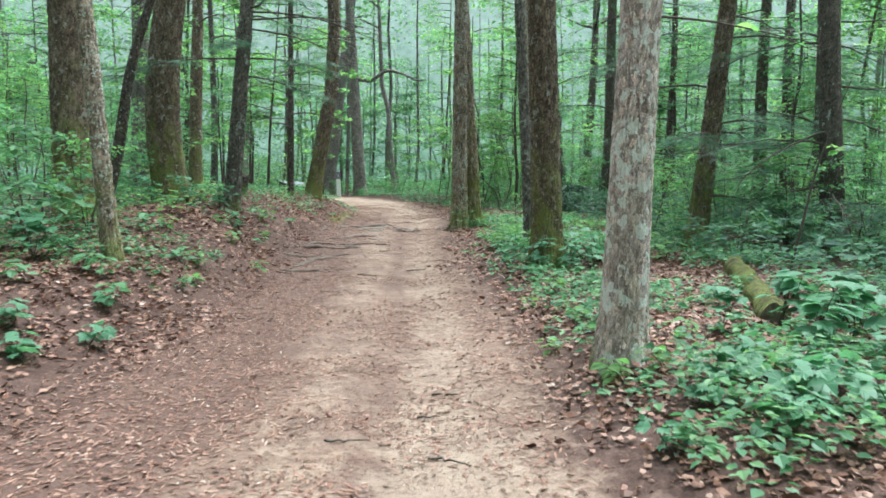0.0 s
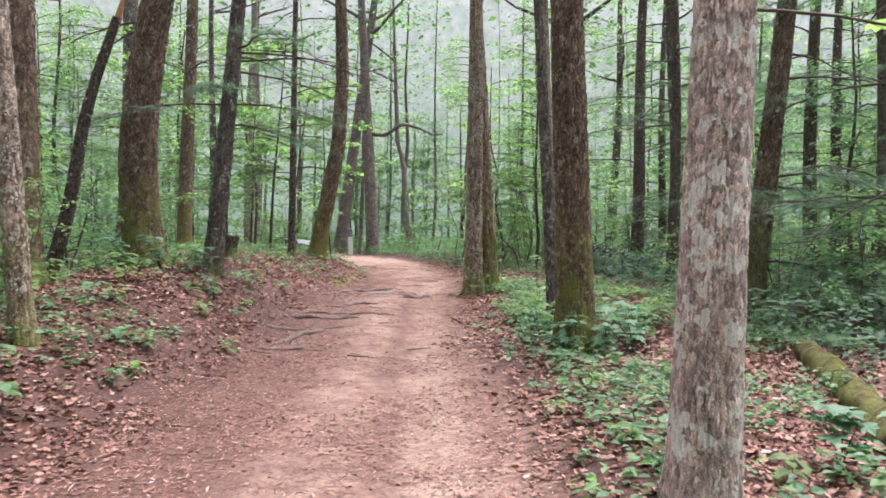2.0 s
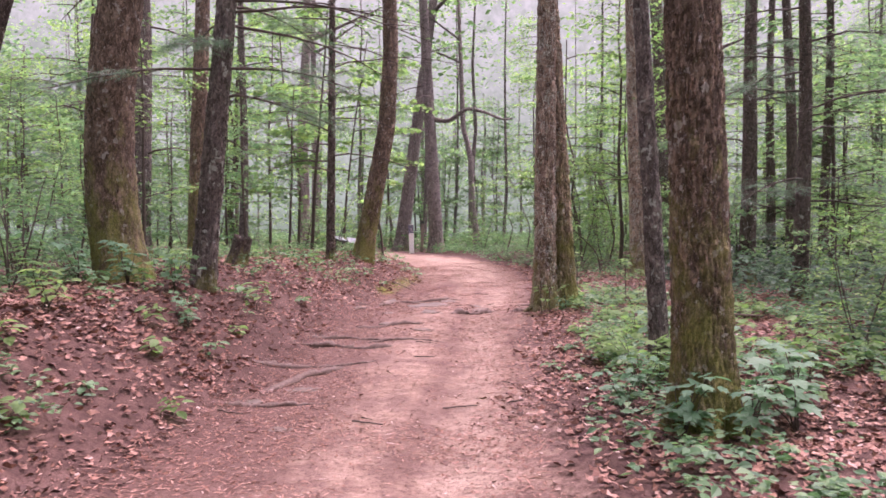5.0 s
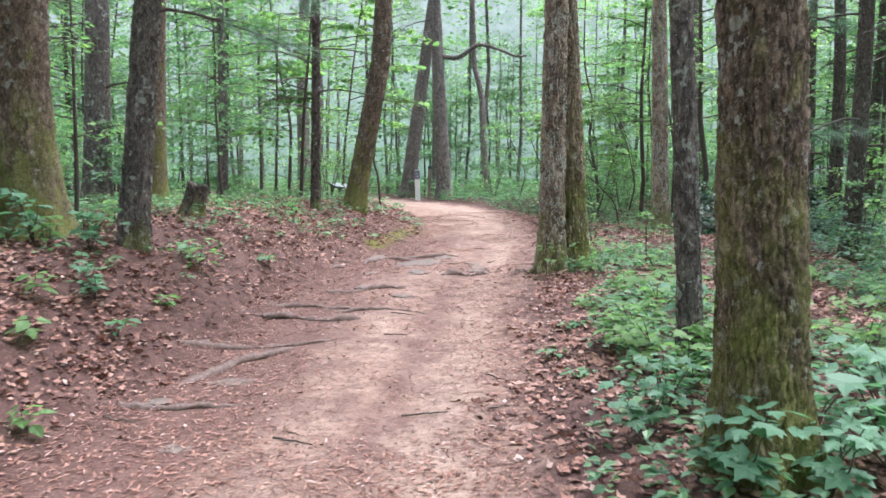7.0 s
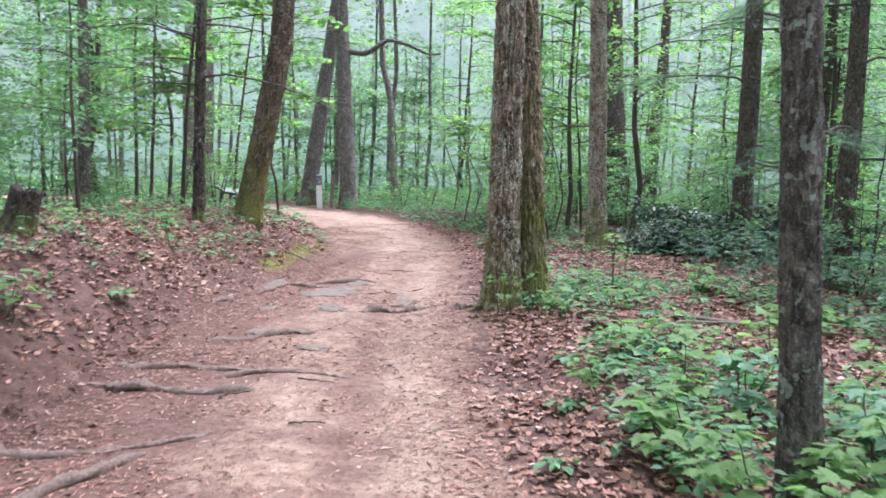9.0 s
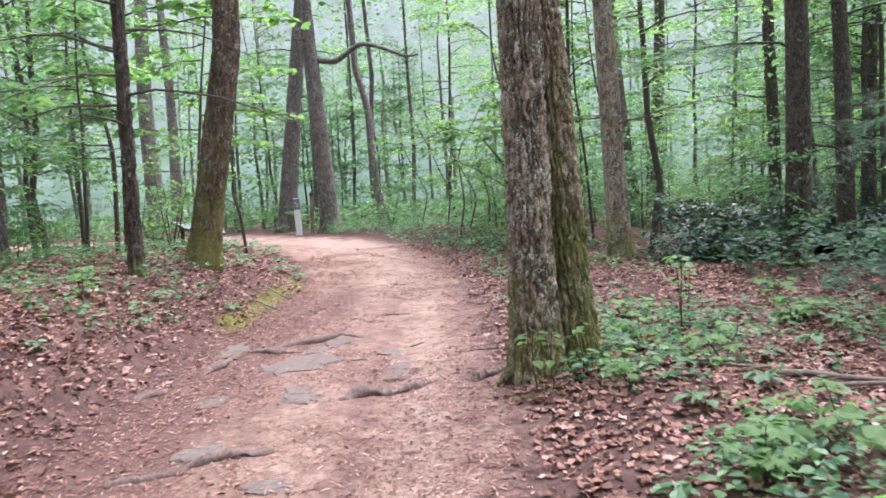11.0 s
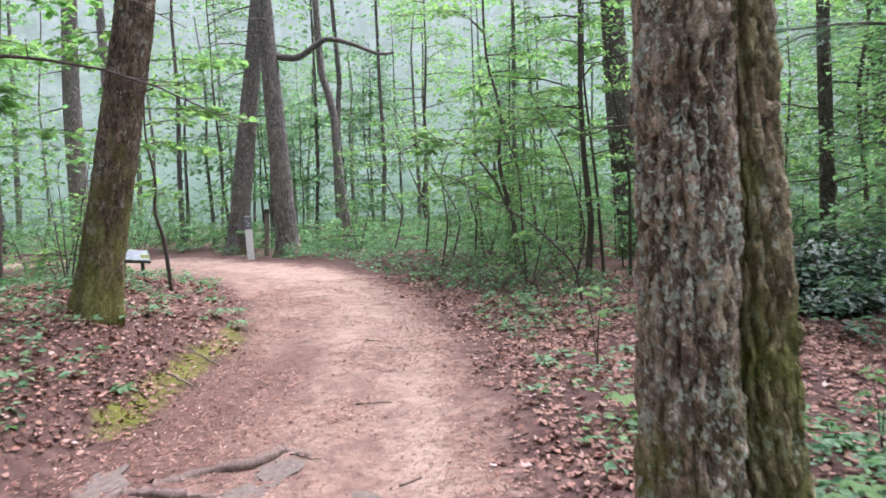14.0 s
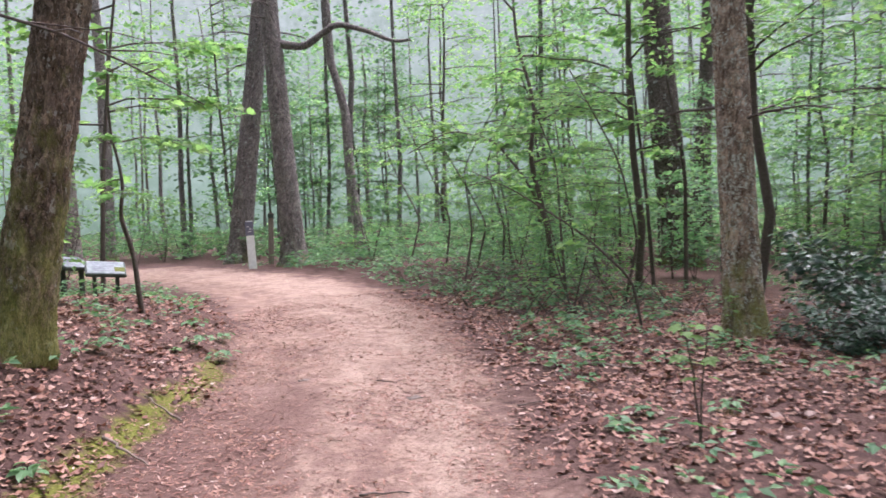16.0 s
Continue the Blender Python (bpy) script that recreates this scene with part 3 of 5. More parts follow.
def twiggy(start, out, length, rise, droop, r0, twigs=6, knots=3):
    """A branch with side twigs: its tubes, and points with directions along them for leaves."""
    main = branch_path(start, out, length, rise, droop, r0)
    paths, tips = [main], []
    for i in range(twigs):
        s = 0.25 + 0.7 * (i + rng.uniform(0, 0.6)) / twigs
        k = s * 6
        a = main[0][int(k)] * (1 - k % 1) + main[0][min(6, int(k) + 1)] * (k % 1)
        turn = (1 if i % 2 else -1) * rng.uniform(0.5, 1.0)
        d = np.array([out[0] * math.cos(turn) - out[1] * math.sin(turn), out[0] * math.sin(turn) + out[1] * math.cos(turn), rng.uniform(-0.1, 0.15)])
        t = branch_path(a, d, length * (0.5 - 0.3 * s) * rng.uniform(0.7, 1.3), 0, droop * 0.5, r0 * 0.35, knots)
        paths.append(t)
    for pts, _ in paths:
        d = np.gradient(pts, axis=0)
        d /= np.linalg.norm(d, axis=1)[:, None] + 1e-9
        tips.append((pts, d))
    return paths, tips


def wood(name, paths, sides, parent):
    """A branch or stem, and its side twigs, which nobody could count."""
    piece(name, mesh_of(name, *tubes(paths[:1], sides), TWIG, True), parent)
    tagged(piece("twig_mass", mesh_of("twig_mass", *tubes(paths[1:], 3), TWIG, True), parent), kind="stuff")


def leaf_along(tips, per, spread, size, template, flat=0.3, first=0.15):
    """Leaves set along branches, alternately to both sides, mostly level."""
    P, D = [], []
    for pts, d in tips:
        n = max(1, int(per))
        s = rng.uniform(first, 1, n) * (len(pts) - 1)
        i = np.minimum(s.astype(int), len(pts) - 2)
        f = (s - i)[:, None]
        P.append(pts[i] * (1 - f) + pts[i + 1] * f + rng.normal(0, spread, (n, 3)) * (1, 1, 0.45))
        a = rng.choice([-1, 1], n) * rng.uniform(0.5, 1.3, n)
        dx = d[i]
        D.append(np.stack([dx[:, 0] * np.cos(a) - dx[:, 1] * np.sin(a), dx[:, 0] * np.sin(a) + dx[:, 1] * np.cos(a), dx[:, 2] * 0.4 - rng.uniform(0, 0.4, n)], 1))
    P, D = np.concatenate(P), np.concatenate(D)
    return scatter(template, P, D, near_up(len(P), flat), rng.uniform(0.6, 1.3, len(P)) * size)


def crown_surface(path, height, low, reach, count, size):
    """A high crown: clumps of leaves round the ends of the limbs, with gaps."""
    n = 26
    c = np.stack([rng.normal(0, reach * 0.5, n), rng.normal(0, reach * 0.5, n), rng.uniform(low, height + 1, n)], 1)
    c[:, 0] += path(c[:, 2])[0]
    k = rng.integers(0, n, count)
    P = c[k] + rng.normal(0, 1, (count, 3)) * (0.85, 0.85, 0.4)
    return scatter(KITE, P, unit(count, 0.4), near_up(count, 0.5), rng.uniform(0.6, 1.3, count) * size)


def tree(x, y, lean, diameter, label, material, height=16.0, fine=False, curve=None, dead=0, dead_zone=(1.8, 6.0), dead_len=1.6, needles=0, crown=True, flare=0.35, lobes=5, rough=0.022,
         crown_low=8.0, dead_to=None, limbs=3, plate=(0.06, 0.13)):
    path = lean_path(lean, curve, 0.0 if fine else 0.06)
    t = thing("tree", pose(x, y, at_ground(x, y, -0.02)), label, "tree", "forest trees")
    piece("trunk", trunk_mesh(material, path, diameter / 2, height, fine, lobes, flare, rough, plate=plate), t)
    for i in range(dead):
        z = rng.uniform(*dead_zone)
        a = rng.uniform(0, 6.28) if dead_to is None else rng.normal(dead_to, 0.7)
        cx, cy = path(np.array(z))
        out = (math.cos(a), math.sin(a), 0)
        paths, tips = twiggy((float(cx), float(cy), z), out, dead_len * rng.uniform(0.5, 1.2), rng.uniform(-0.05, 0.3), -0.3, 0.016 + 0.02 * diameter, 7)
        wood("branch", paths, 6, t)
        if i < needles:
            v, f = leaf_along(tips, 18, 0.07, 0.28, SPRAY, 0.35)
            piece("needle_spray", mesh_of("needle_spray", v, f, NEEDLE), t)
    for i in range(limbs):
        z = rng.uniform(height * 0.5, height * 0.85)
        cx, cy = path(np.array(z))
        a = rng.uniform(0, 6.28)
        pts = branch_path((float(cx), float(cy), z), (math.cos(a), math.sin(a), 0), rng.uniform(2, 3.5), 0.5, 0.0, diameter * 0.16)
        piece("limb", mesh_of("limb", *tubes([pts], 6), material, True), t)
    if crown:
        v, f = crown_surface(path, height, crown_low, 3.2, 300, 0.30)
        piece("crown", mesh_of("crown", v, f, CANOPY), t)
    return t


tree(1.32, 5.8, 0.035, 0.33, "pale grey scaly-barked tree with lichen beside the trail", BARK_PALE, fine=2, flare=0.3, rough=0.010, dead=0, plate=(0.03, 0.045))
tree(1.51, 11.37, -0.034, 0.45, "dark brown ridged tree with a mossy foot", BARK_OAK, fine=2, flare=0.42, rough=0.02, plate=(0.04, 0.09))
tree(1.47, 13.3, -0.055, 0.19, "slim grey tree with flaking bark", BARK_GREY, 12, fine=True, flare=0.2, rough=0.012)
tree(-3.72, 8.9, -0.075, 0.21, "slim lichen-spotted tree on the leafy bank", BARK_PAIR, 12, fine=True, flare=0.25, rough=0.012)
tree(-5.42, 11.75, -0.008, 0.6, "thick dark brown trunk among green seedlings", BARK_OAK, fine=True, flare=0.25)
tree(-5.1, 15.2, 0.09, 0.66, "thick dark brown bulging trunk on the bank", BARK_OAK, fine=True, flare=0.2, dead=3, dead_zone=(2.2, 5), curve=[(-1, 0.05), (0, 0), (0.5, -0.11), (1.0, -0.18), (1.6, -0.215), (2.2, -0.2), (3.0, -0.12), (3.8, 0.0), (5, 0.22), (16, 1.3)])
tree(-6.05, 19.5, 0.015, 0.34, "mossy brown straight tree behind the bank", BARK_OAK, 14, dead=2)
tree(-4.05, 15.2, 0.10, 0.31, "grey-barked slightly leaning tree on the bank", BARK_GREY, 14, fine=True, flare=0.2, dead=12, dead_zone=(2.4, 6.0), needles=9, dead_len=2.4)
tree(-4.3, 22.5, 0.015, 0.19, "slim dark pine with bare side branches", BARK_PINE, 13, fine=True, flare=0.25, dead=18, dead_zone=(1.4, 7.0), dead_len=2.4)
tree(-4.0, 24.3, 0.2, 0.47, "dark leaning tree curving over the trail's bank", BARK_OAK, fine=True, flare=0.25, curve=[(-1, -0.2), (0, 0), (1.6, 0.32), (3.2, 0.63), (5, 0.74), (7, 0.70), (16, 0.5)])
BEND_PINE = tree(-3.88, 37.5, -0.05, 0.58, "thick pine with a spreading foot at the trail's bend, bark paled for haze", BARK_HAZED, 18, fine=True, flare=0.45, dead=6, dead_zone=(4, 9))
tree(-5.75, 39.5, 0.14, 0.62, "thick leaning pine behind the marker post", BARK_HAZED, 18, fine=True, flare=0.35, dead=5, dead_zone=(4, 9))
tree(-2.4, 40.0, -0.09, 0.32, "kinked tree far behind the bend, bark paled for haze", BARK_HAZED, 14, curve=[(-1, 0.1), (0, 0), (2.5, -0.25), (4.4, -0.3), (5.4, -0.62), (14, -0.9)])
tree(5.3, 36.0, -0.075, 0.8, "thick dark trunk in the undergrowth", BARK_PINE, 18, dead=4)
tree(2.84, 26.44, -0.03, 0.42, "grey-brown tree with moss on its foot", BARK_PAIR, 15, fine=True, flare=0.3, rough=0.015, dead=3, dead_zone=(2.2, 5))
tree(6.25, 25.2, -0.02, 0.30, "dark pine with many bare branches", BARK_PINE, 15, dead=14, dead_zone=(1.5, 6), needles=3, dead_len=2.2)
tree(7.2, 40.0, 0.03, 0.52, "dark pine trunk far back", BARK_PINE, 16, dead=4)
tree(7.1, 30.0, 0.01, 0.30, "slim dark pine with bare branches", BARK_PINE, 15, dead=10, dead_zone=(1.5, 7), dead_len=2.2)
tree(7.6, 27.0, 0.0, 0.28, "slim dark pine with bare branches", BARK_PINE, 15, dead=8, dead_zone=(1.5, 6))
tree(4.42, 13.9, 0.11, 0.36, "dark leaning tree in the undergrowth", BARK_OAK, 14, fine=True, dead=10, dead_zone=(0.8, 5), needles=6, dead_len=2.0)
tree(6.5, 13.2, -0.02, 0.40, "dark pine with drooping needles", BARK_PINE, 15, dead=14, dead_zone=(0.6, 5.0), needles=12, dead_len=2.2)
tree(4.9, 24.0, 0.03, 0.38, "straight dark pine standing in green undergrowth", BARK_PINE, 15, dead=9, dead_zone=(1.6, 6.5), needles=6, dead_len=2.2)
tree(4.9, 20.2, 0.0, 0.28, "slim dark pine with a few needle boughs", BARK_PINE, 14, dead=11, dead_zone=(1.6, 6.5), needles=8, dead_len=2.2)
tree(8.0, 20.0, 0.0, 0.34, "dark pine among hemlock branches", BARK_PINE, 15, dead=10, needles=8, dead_len=2.3)
tree(9.4, 22.0, 0.02, 0.30, "slim dark pine with a few needle boughs", BARK_PINE, 15, dead=6, needles=3)
tree(8.0, 17.0, -0.01, 0.36, "dark pine among hemlock branches", BARK_PINE, 15, dead=10, needles=8, dead_len=2.3)
tree(10.5, 15.5, 0.02, 0.32, "dark pine trunk in the undergrowth", BARK_PINE, 15, dead=6, needles=4)
tree(-7.9, 20.8, 0.0, 0.5, "grey trunk behind the bank", BARK_GREY, 16, dead=5)
tree(-9.6, 38.0, 0.02, 0.58, "far-off trunk with haze painted into its pale grey bark", BARK_HAZED, 17, dead=3)
tree(-10.6, 43.0, 0.0, 0.45, "far-off trunk with haze painted into its pale grey bark", BARK_HAZED, 17)
tree(-6.9, 24.0, 0.02, 0.22, "slim grey tree behind the bank", BARK_GREY, 12, dead=4)

for x, y, d in ((-4.5, -3.5, 0.4), (3.2, -4.2, 0.45), (-6.5, 1.5, 0.3), (5.5, 0.5, 0.35), (-8.5, -6, 0.5), (6.5, -8, 0.4), (2.8, -10, 0.3), (-4.0, -11, 0.35), (9.0, 4.0, 0.4), (-10.5, 5.0, 0.45)):
    tree(x, y, 0.01, d, "brown forest tree beside the trail's start", BARK_OAK, 15, dead=3)


def bent_limb():
    u = np.linspace(-0.2, 3.1, 30)
    z = np.interp(u, [-0.2, 0.5, 1.3, 2.1, 2.7, 3.1], [5.45, 5.3, 5.85, 5.6, 5.3, 5.35])
    for i in range(3):
        z[1:-1] = (z[:-2] + 2 * z[1:-1] + z[2:]) / 4
    piece("limb", mesh_of("limb", *tubes([(np.stack([u, -0.1 * u, z], 1), np.linspace(0.11, 0.035, 30))], 9), BARK_HAZED, True), BEND_PINE)


bent_limb()


def twin_tree():
    x, y = 0.37, 18.44
    t = thing("tree", pose(x, y, at_ground(x, y, -0.02)), "twin-stemmed brown tree with deeply furrowed mossy bark", "tree", "forest trees")
    for dx, dy, d, lean in ((0.0, 0.0, 0.36, 0.008), (0.385, 0.16, 0.31, -0.055)):
        path = lean_path(lean)
        piece("trunk", trunk_mesh(BARK_MOSSY if dx else BARK_PAIR, path, d / 2, 16, 2, 4, 0.42, 0.032, plate=(0.052, 0.16), shift=(dx, dy, 0)), t)
    for a, n in ((3.6, 0.30), (4.5, 0.26)):
        pts, r = branch_path((0.12 * math.cos(a), 0.12 * math.sin(a), 0.16), (math.cos(a), math.sin(a), 0), n, -0.75, 0.1, 0.06)
        piece("root", mesh_of("root", *tubes([(pts, r)], 8), BARK_PAIR, True), t)
    v, f = crown_surface(lean_path(0), 16, 8, 3.2, 300, 0.3)
    piece("crown", mesh_of("crown", v, f, CANOPY), t)


twin_tree()


def snag():
    x, y = -5.2, 12.0
    t = thing("dead_snag", pose(x, y, at_ground(x, y, -0.05)), "leaning broken dead trunk with torn orange wood", "dead tree")
    z = np.linspace(0, 3.45, 14)
    pts = np.stack([0.27 * z + 0.05 * np.sin(z * 2), 0 * z, z], 1)
    piece("trunk", mesh_of("trunk", *tubes([(pts, 0.10 - 0.012 * z)], 10), BARK_PINE, True), t)
    tip = np.array([pts[-1] + (0.0, 0, -0.05), pts[-1] + (0.06, 0, 0.18), pts[-1] + (0.10, 0.01, 0.32)])
    piece("splinter", mesh_of("splinter", *tubes([(tip, np.array([0.05, 0.03, 0.004]))], 6), plain("torn_wood", (0.20, 0.10, 0.05), (0.34, 0.19, 0.11), 30), True), t, "torn orange-brown wood")


snag()


# ---- understory saplings: thin stems with level sprays of leaves ----
def sapling(height, reach, leaves, size, material, template=KITE, label="thin understory sapling with light green leaves", stems=1, low=0.25, bend=0.08, group="understory saplings"):
    t = thing("sapling", Matrix(), label, "sapling", group)
    for k in range(stems):
        a0 = rng.uniform(0, 6.28)
        z = np.linspace(-0.05, height * rng.uniform(0.8, 1.1), 9)
        s = z / height
        wob = np.cumsum(rng.normal(0, bend * height / 14, (9, 2)), 0)
        lean = 0.0 if stems == 1 else 0.28
        stem = np.stack([wob[:, 0] + lean * z * math.cos(a0), wob[:, 1] + lean * z * math.sin(a0), z], 1)
        stem -= (stem[0][0], stem[0][1], 0)
        paths, tips = [(stem, (0.008 + 0.006 * height) * (1 - 0.8 * s) / stems ** 0.4)], []
        n = max(4, int(9 * height ** 0.5 / stems ** 0.5))
        for i in range(n):
            u = low + (1 - low) * (i + rng.uniform(0, 0.8)) / n
            j = u * 8
            p = stem[int(min(j, 7))] * (1 - j % 1) + stem[min(8, int(j) + 1)] * (j % 1)
            a = rng.uniform(0, 6.28)
            pp, tt = twiggy(p, (math.cos(a), math.sin(a), 0), reach * (1.15 - 0.6 * u) * rng.uniform(0.6, 1.2), rng.uniform(0.1, 0.5), -0.25, 0.004 + 0.0018 * height, 4, 2)
            paths += pp
            tips += tt
        wood("stem", paths, 6, t)
        per = max(2, leaves / stems / len(tips))
        tagged(piece("foliage", mesh_of("foliage", *leaf_along(tips, per, 0.05 + 0.02 * height, size, template), material), t), kind="stuff")
    return t


def plant_copies(protos, spots):
    for k, (x, y, s) in enumerate(spots):
        m = pose(x, y, at_ground(x, y, -0.02), 0, 0, rng.uniform(0, 360)) @ Matrix.Scale(s, 4)
        if k < len(protos):
            protos[k].matrix_basis = m
        else:
            copy_thing(protos[int(rng.integers(0, len(protos)))], m)


def spots_in(n, x0, x1, y0, y1, gap, s0=0.8, s1=1.25):
    """Random places off the trail."""
    out = []
    while len(out) < n:
        x, y = rng.uniform(x0, x1), rng.uniform(y0, y1)
        e = trail_at(np.array([x]), np.array([y]))[0][0]
        if e > gap:
            out.append((x, y, rng.uniform(s0, s1)))
    return out


tall = [sapling(h, r, n, 0.13, m, label=l, bend=b) for h, r, n, m, b, l in (
    (6.5, 1.7, 1500, LEAF_UNDER, 0.10, "tall thin understory tree with green leaves"),
    (8.0, 2.0, 1900, LEAF_UNDER, 0.08, "tall thin understory tree with green leaves"),
    (7.0, 2.0, 1700, LEAF_LIGHT, 0.14, "tall thin crooked understory tree with bright leaves"),
    (9.5, 2.2, 2200, LEAF_LIGHT, 0.08, "tall thin understory tree with bright leaves"),
    (8.0, 1.8, 1500, LEAF_UNDER, 0.12, "tall thin crooked understory tree"))]
plant_copies(tall, spots_in(5, 8, 14, 28, 40, 3) + spots_in(22, 2, 18, 26, 46, 3.0) + spots_in(20, -20, -6, 24, 46, 3.0) + spots_in(8, -9, 3, 44, 50, 4.0) + spots_in(8, 8, 16, 8, 24, 5) + spots_in(4, -16, -9, 10, 22, 5))
mid = [sapling(h, r, n, 0.10, m, bend=b) for h, r, n, m, b in ((2.6, 0.9, 700, LEAF_UNDER, 0.12), (3.4, 1.1, 900, LEAF_UNDER, 0.1), (3.0, 1.1, 850, LEAF_LIGHT, 0.14), (4.2, 1.2, 1100, LEAF_LIGHT, 0.1), (2.0, 0.9, 600, LEAF_UNDER, 0.1))]
plant_copies(mid, spots_in(5, 5, 12, 14, 24, 3) + spots_in(28, 2.5, 13, 28, 42, 2.2) + spots_in(8, -3, 6, 38, 46, 1.5) + spots_in(12, 4, 13, 12, 25, 3.5) + spots_in(26, -14, -5.5, 16, 38, 2.6) + spots_in(8, -12, -6, 8, 14, 3.2) + spots_in(8, -10, -4.5, -8, 4, 2.5) + spots_in(8, 4, 10, -8, 4, 2.5) + spots_in(6, 5, 11, 6, 12, 3.5))
bushy = [sapling(h, r, n, 0.075, m, stems=s, low=0.2, label="many-stemmed green shrub in the undergrowth", group="shrubs") for h, r, n, m, s in ((1.3, 0.6, 500, LEAF_UNDER, 3), (1.7, 0.7, 650, LEAF_LIGHT, 4), (1.0, 0.5, 420, LEAF_GROUND, 3))]
plant_copies(bushy, spots_in(3, 4, 9, 12, 20, 2) + spots_in(18, 1.2, 10, 25, 40, 1.8) + spots_in(30, 3.4, 11, 8, 24, 2.8) + spots_in(6, -3.5, 3, 33, 40, 1.2) + spots_in(30, -12, -4.4, 10, 36, 1.9) + spots_in(10, -10, 2, 40, 46, 0.8))


# ---- fallen leaves and debris: far too many to count ----
def stuff(name, me, label, category):
    return tagged(new(name, me), label, category, "", "stuff")


def lie(template, n, x0, x1, y0, y1, keep, size, material, name, label, category, tilt=0.35, lift=0.012):
    x, y = rng.uniform(x0, x1, n), rng.uniform(y0, y1, n)
    k = keep(x, y) > rng.uniform(0, 1, n)
    x, y = x[k], y[k]
    z = land(x, y) + lift
    m = len(x)
    v, f = scatter(template, np.stack([x, y, z], 1), unit(m, 0.15), near_up(m, tilt), rng.uniform(0.5, 1.3, m) * size)
    stuff(name, mesh_of(name, v, f, material), label, category)


def beside(x, y):
    e, side = trail_at(x, y)[:2]
    e = e - np.where(side > 0, 0.22, 0.12 * smooth(27, 22, y))
    p = np.stack([x, y, np.zeros_like(x)], 1)
    reach = smooth(5.6, 3.2, e + (fbm(p * 0.8 + 50, 3) - 0.5) * 2.5) * smooth(1.4, 2.6, y + (fbm(p * 1.5, 2) - 0.5) * 1.5)
    return reach * smooth(-0.35, 0.35, e + (fbm(p * 1.3, 3) - 0.5) * 0.9) * (0.55 + 0.45 * smooth(0.35, 0.6, fbm(p * 0.9 + 4, 3)))


def on_trail(x, y):
    e = trail_at(x, y)[0]
    p = np.stack([x, y, np.zeros_like(x)], 1)
    off = trail_at(x, y)[3]
    return smooth(0.3, -0.1, e) * (0.12 + smooth(0.42, 0.7, fbm(p * 1.6 + 31, 3) + 0.25 * smooth(-0.9, 0.1, e) + 0.22 * smooth(0.2, -0.6, off) * smooth(27, 23, y)))


LEAFLET = (np.array([(0, 0, 0.02), (0.26, 0.36, 0.14), (0.12, 0.62, 0.05), (0.02, 1, 0.20), (-0.2, 0.66, 0.0), (-0.22, 0.25, 0.10)]), np.array([(0, 1, 5), (1, 2, 4), (1, 4, 5), (2, 3, 4)]))
lie(LEAFLET, 105000, -6.8, 5.2, 1.5, 20, beside, 0.08, LITTER, "leaf_litter", "dry brown fallen oak leaves covering the banks", "leaf litter", 0.45)
lie(LEAFLET, 66000, -6.5, 5.5, 20, 32, beside, 0.08, LITTER, "leaf_litter", "dry brown fallen oak leaves covering the forest floor", "leaf litter", 0.45)
NARROW = (np.array([(0, 0, 0.0), (0.09, 0.5, 0.03), (0, 1, 0.0), (-0.09, 0.5, 0.02)]), np.array([(0, 1, 2), (0, 2, 3)]))
lie(NARROW, 70000, -3.5, 1.2, 1.6, 32, on_trail, 0.075, LITTER, "pine_straw", "dry brown pine needles strewn over the trail", "pine needles", 0.12, 0.006)
lie(KITE, 55000, -3.5, 1.2, 2.2, 32, on_trail, 0.038, LITTER, "trail_debris", "scattered leaf bits and needles on the trail", "leaf debris", 0.2, 0.008)


def cover(x, y):
    e, side, ahead, off = trail_at(x, y)
    p = np.stack([x, y, np.zeros_like(x)], 1)
    patch = smooth(0.38, 0.58, fbm(p * 0.7 + 12, 3))
    return smooth(0.25, 0.9, e) * patch * np.where(side > 0, 1.0, 0.85)


SMALL = (OVAL[0][[0, 1, 2, 4, 6, 7]], np.array([(0, 1, 2), (0, 2, 3), (0, 3, 4), (0, 4, 5)]))


def low_plants(n, x0, x1, y0, y1, size, name, label, template=SMALL, material=LEAF_GROUND, keep=cover, h0=0.05, h1=0.22, whorl=6):
    x, y = rng.uniform(x0, x1, n), rng.uniform(y0, y1, n)
    k = keep(x, y) > rng.uniform(0, 1, n)
    x, y = x[k], y[k]
    z = land(x, y)
    h = rng.uniform(h0, h1, len(x))
    P = np.repeat(np.stack([x, y, z + h], 1), whorl, 0)
    d = unit(len(P), 0.15)
    P = P + d * 0.02 + rng.normal(0, 0.03, P.shape) * (1, 1, 0.8)
    v, f = scatter(template, P, d, near_up(len(P), 0.3), rng.uniform(0.6, 1.3, len(P)) * size)
    stuff(name, mesh_of(name, v, f, material), label, "ground plants")


low_plants(8000, 0.6, 8, 3, 20, 0.075, "ground_cover", "low green seedlings carpeting the forest floor")
low_plants(2200, 0.3, 9, 20, 36, 0.09, "ground_cover", "low green seedlings carpeting the forest floor", KITE)
low_plants(4400, -9, -2.6, 3, 20, 0.07, "ground_cover", "low green seedlings among leaf litter on the bank")
low_plants(2400, -10, -3, 20, 38, 0.09, "ground_cover", "low green seedlings among leaf litter on the bank", KITE)
low_plants(9000, -24, 24, 34, 56, 0.16, "ground_cover", "green undergrowth far back in the woods", KITE, LEAF_UNDER, lambda x, y: smooth(0.6, 2.0, trail_at(x, y)[0]), 0.1, 0.9)
low_plants(3600, 3.6, 14, 7, 25, 0.12, "ground_cover", "dense dark green undergrowth under the pines", KITE, NEEDLE, lambda x, y: smooth(2.2, 4.0, trail_at(x, y)[0]) * 0.9, 0.08, 0.75)
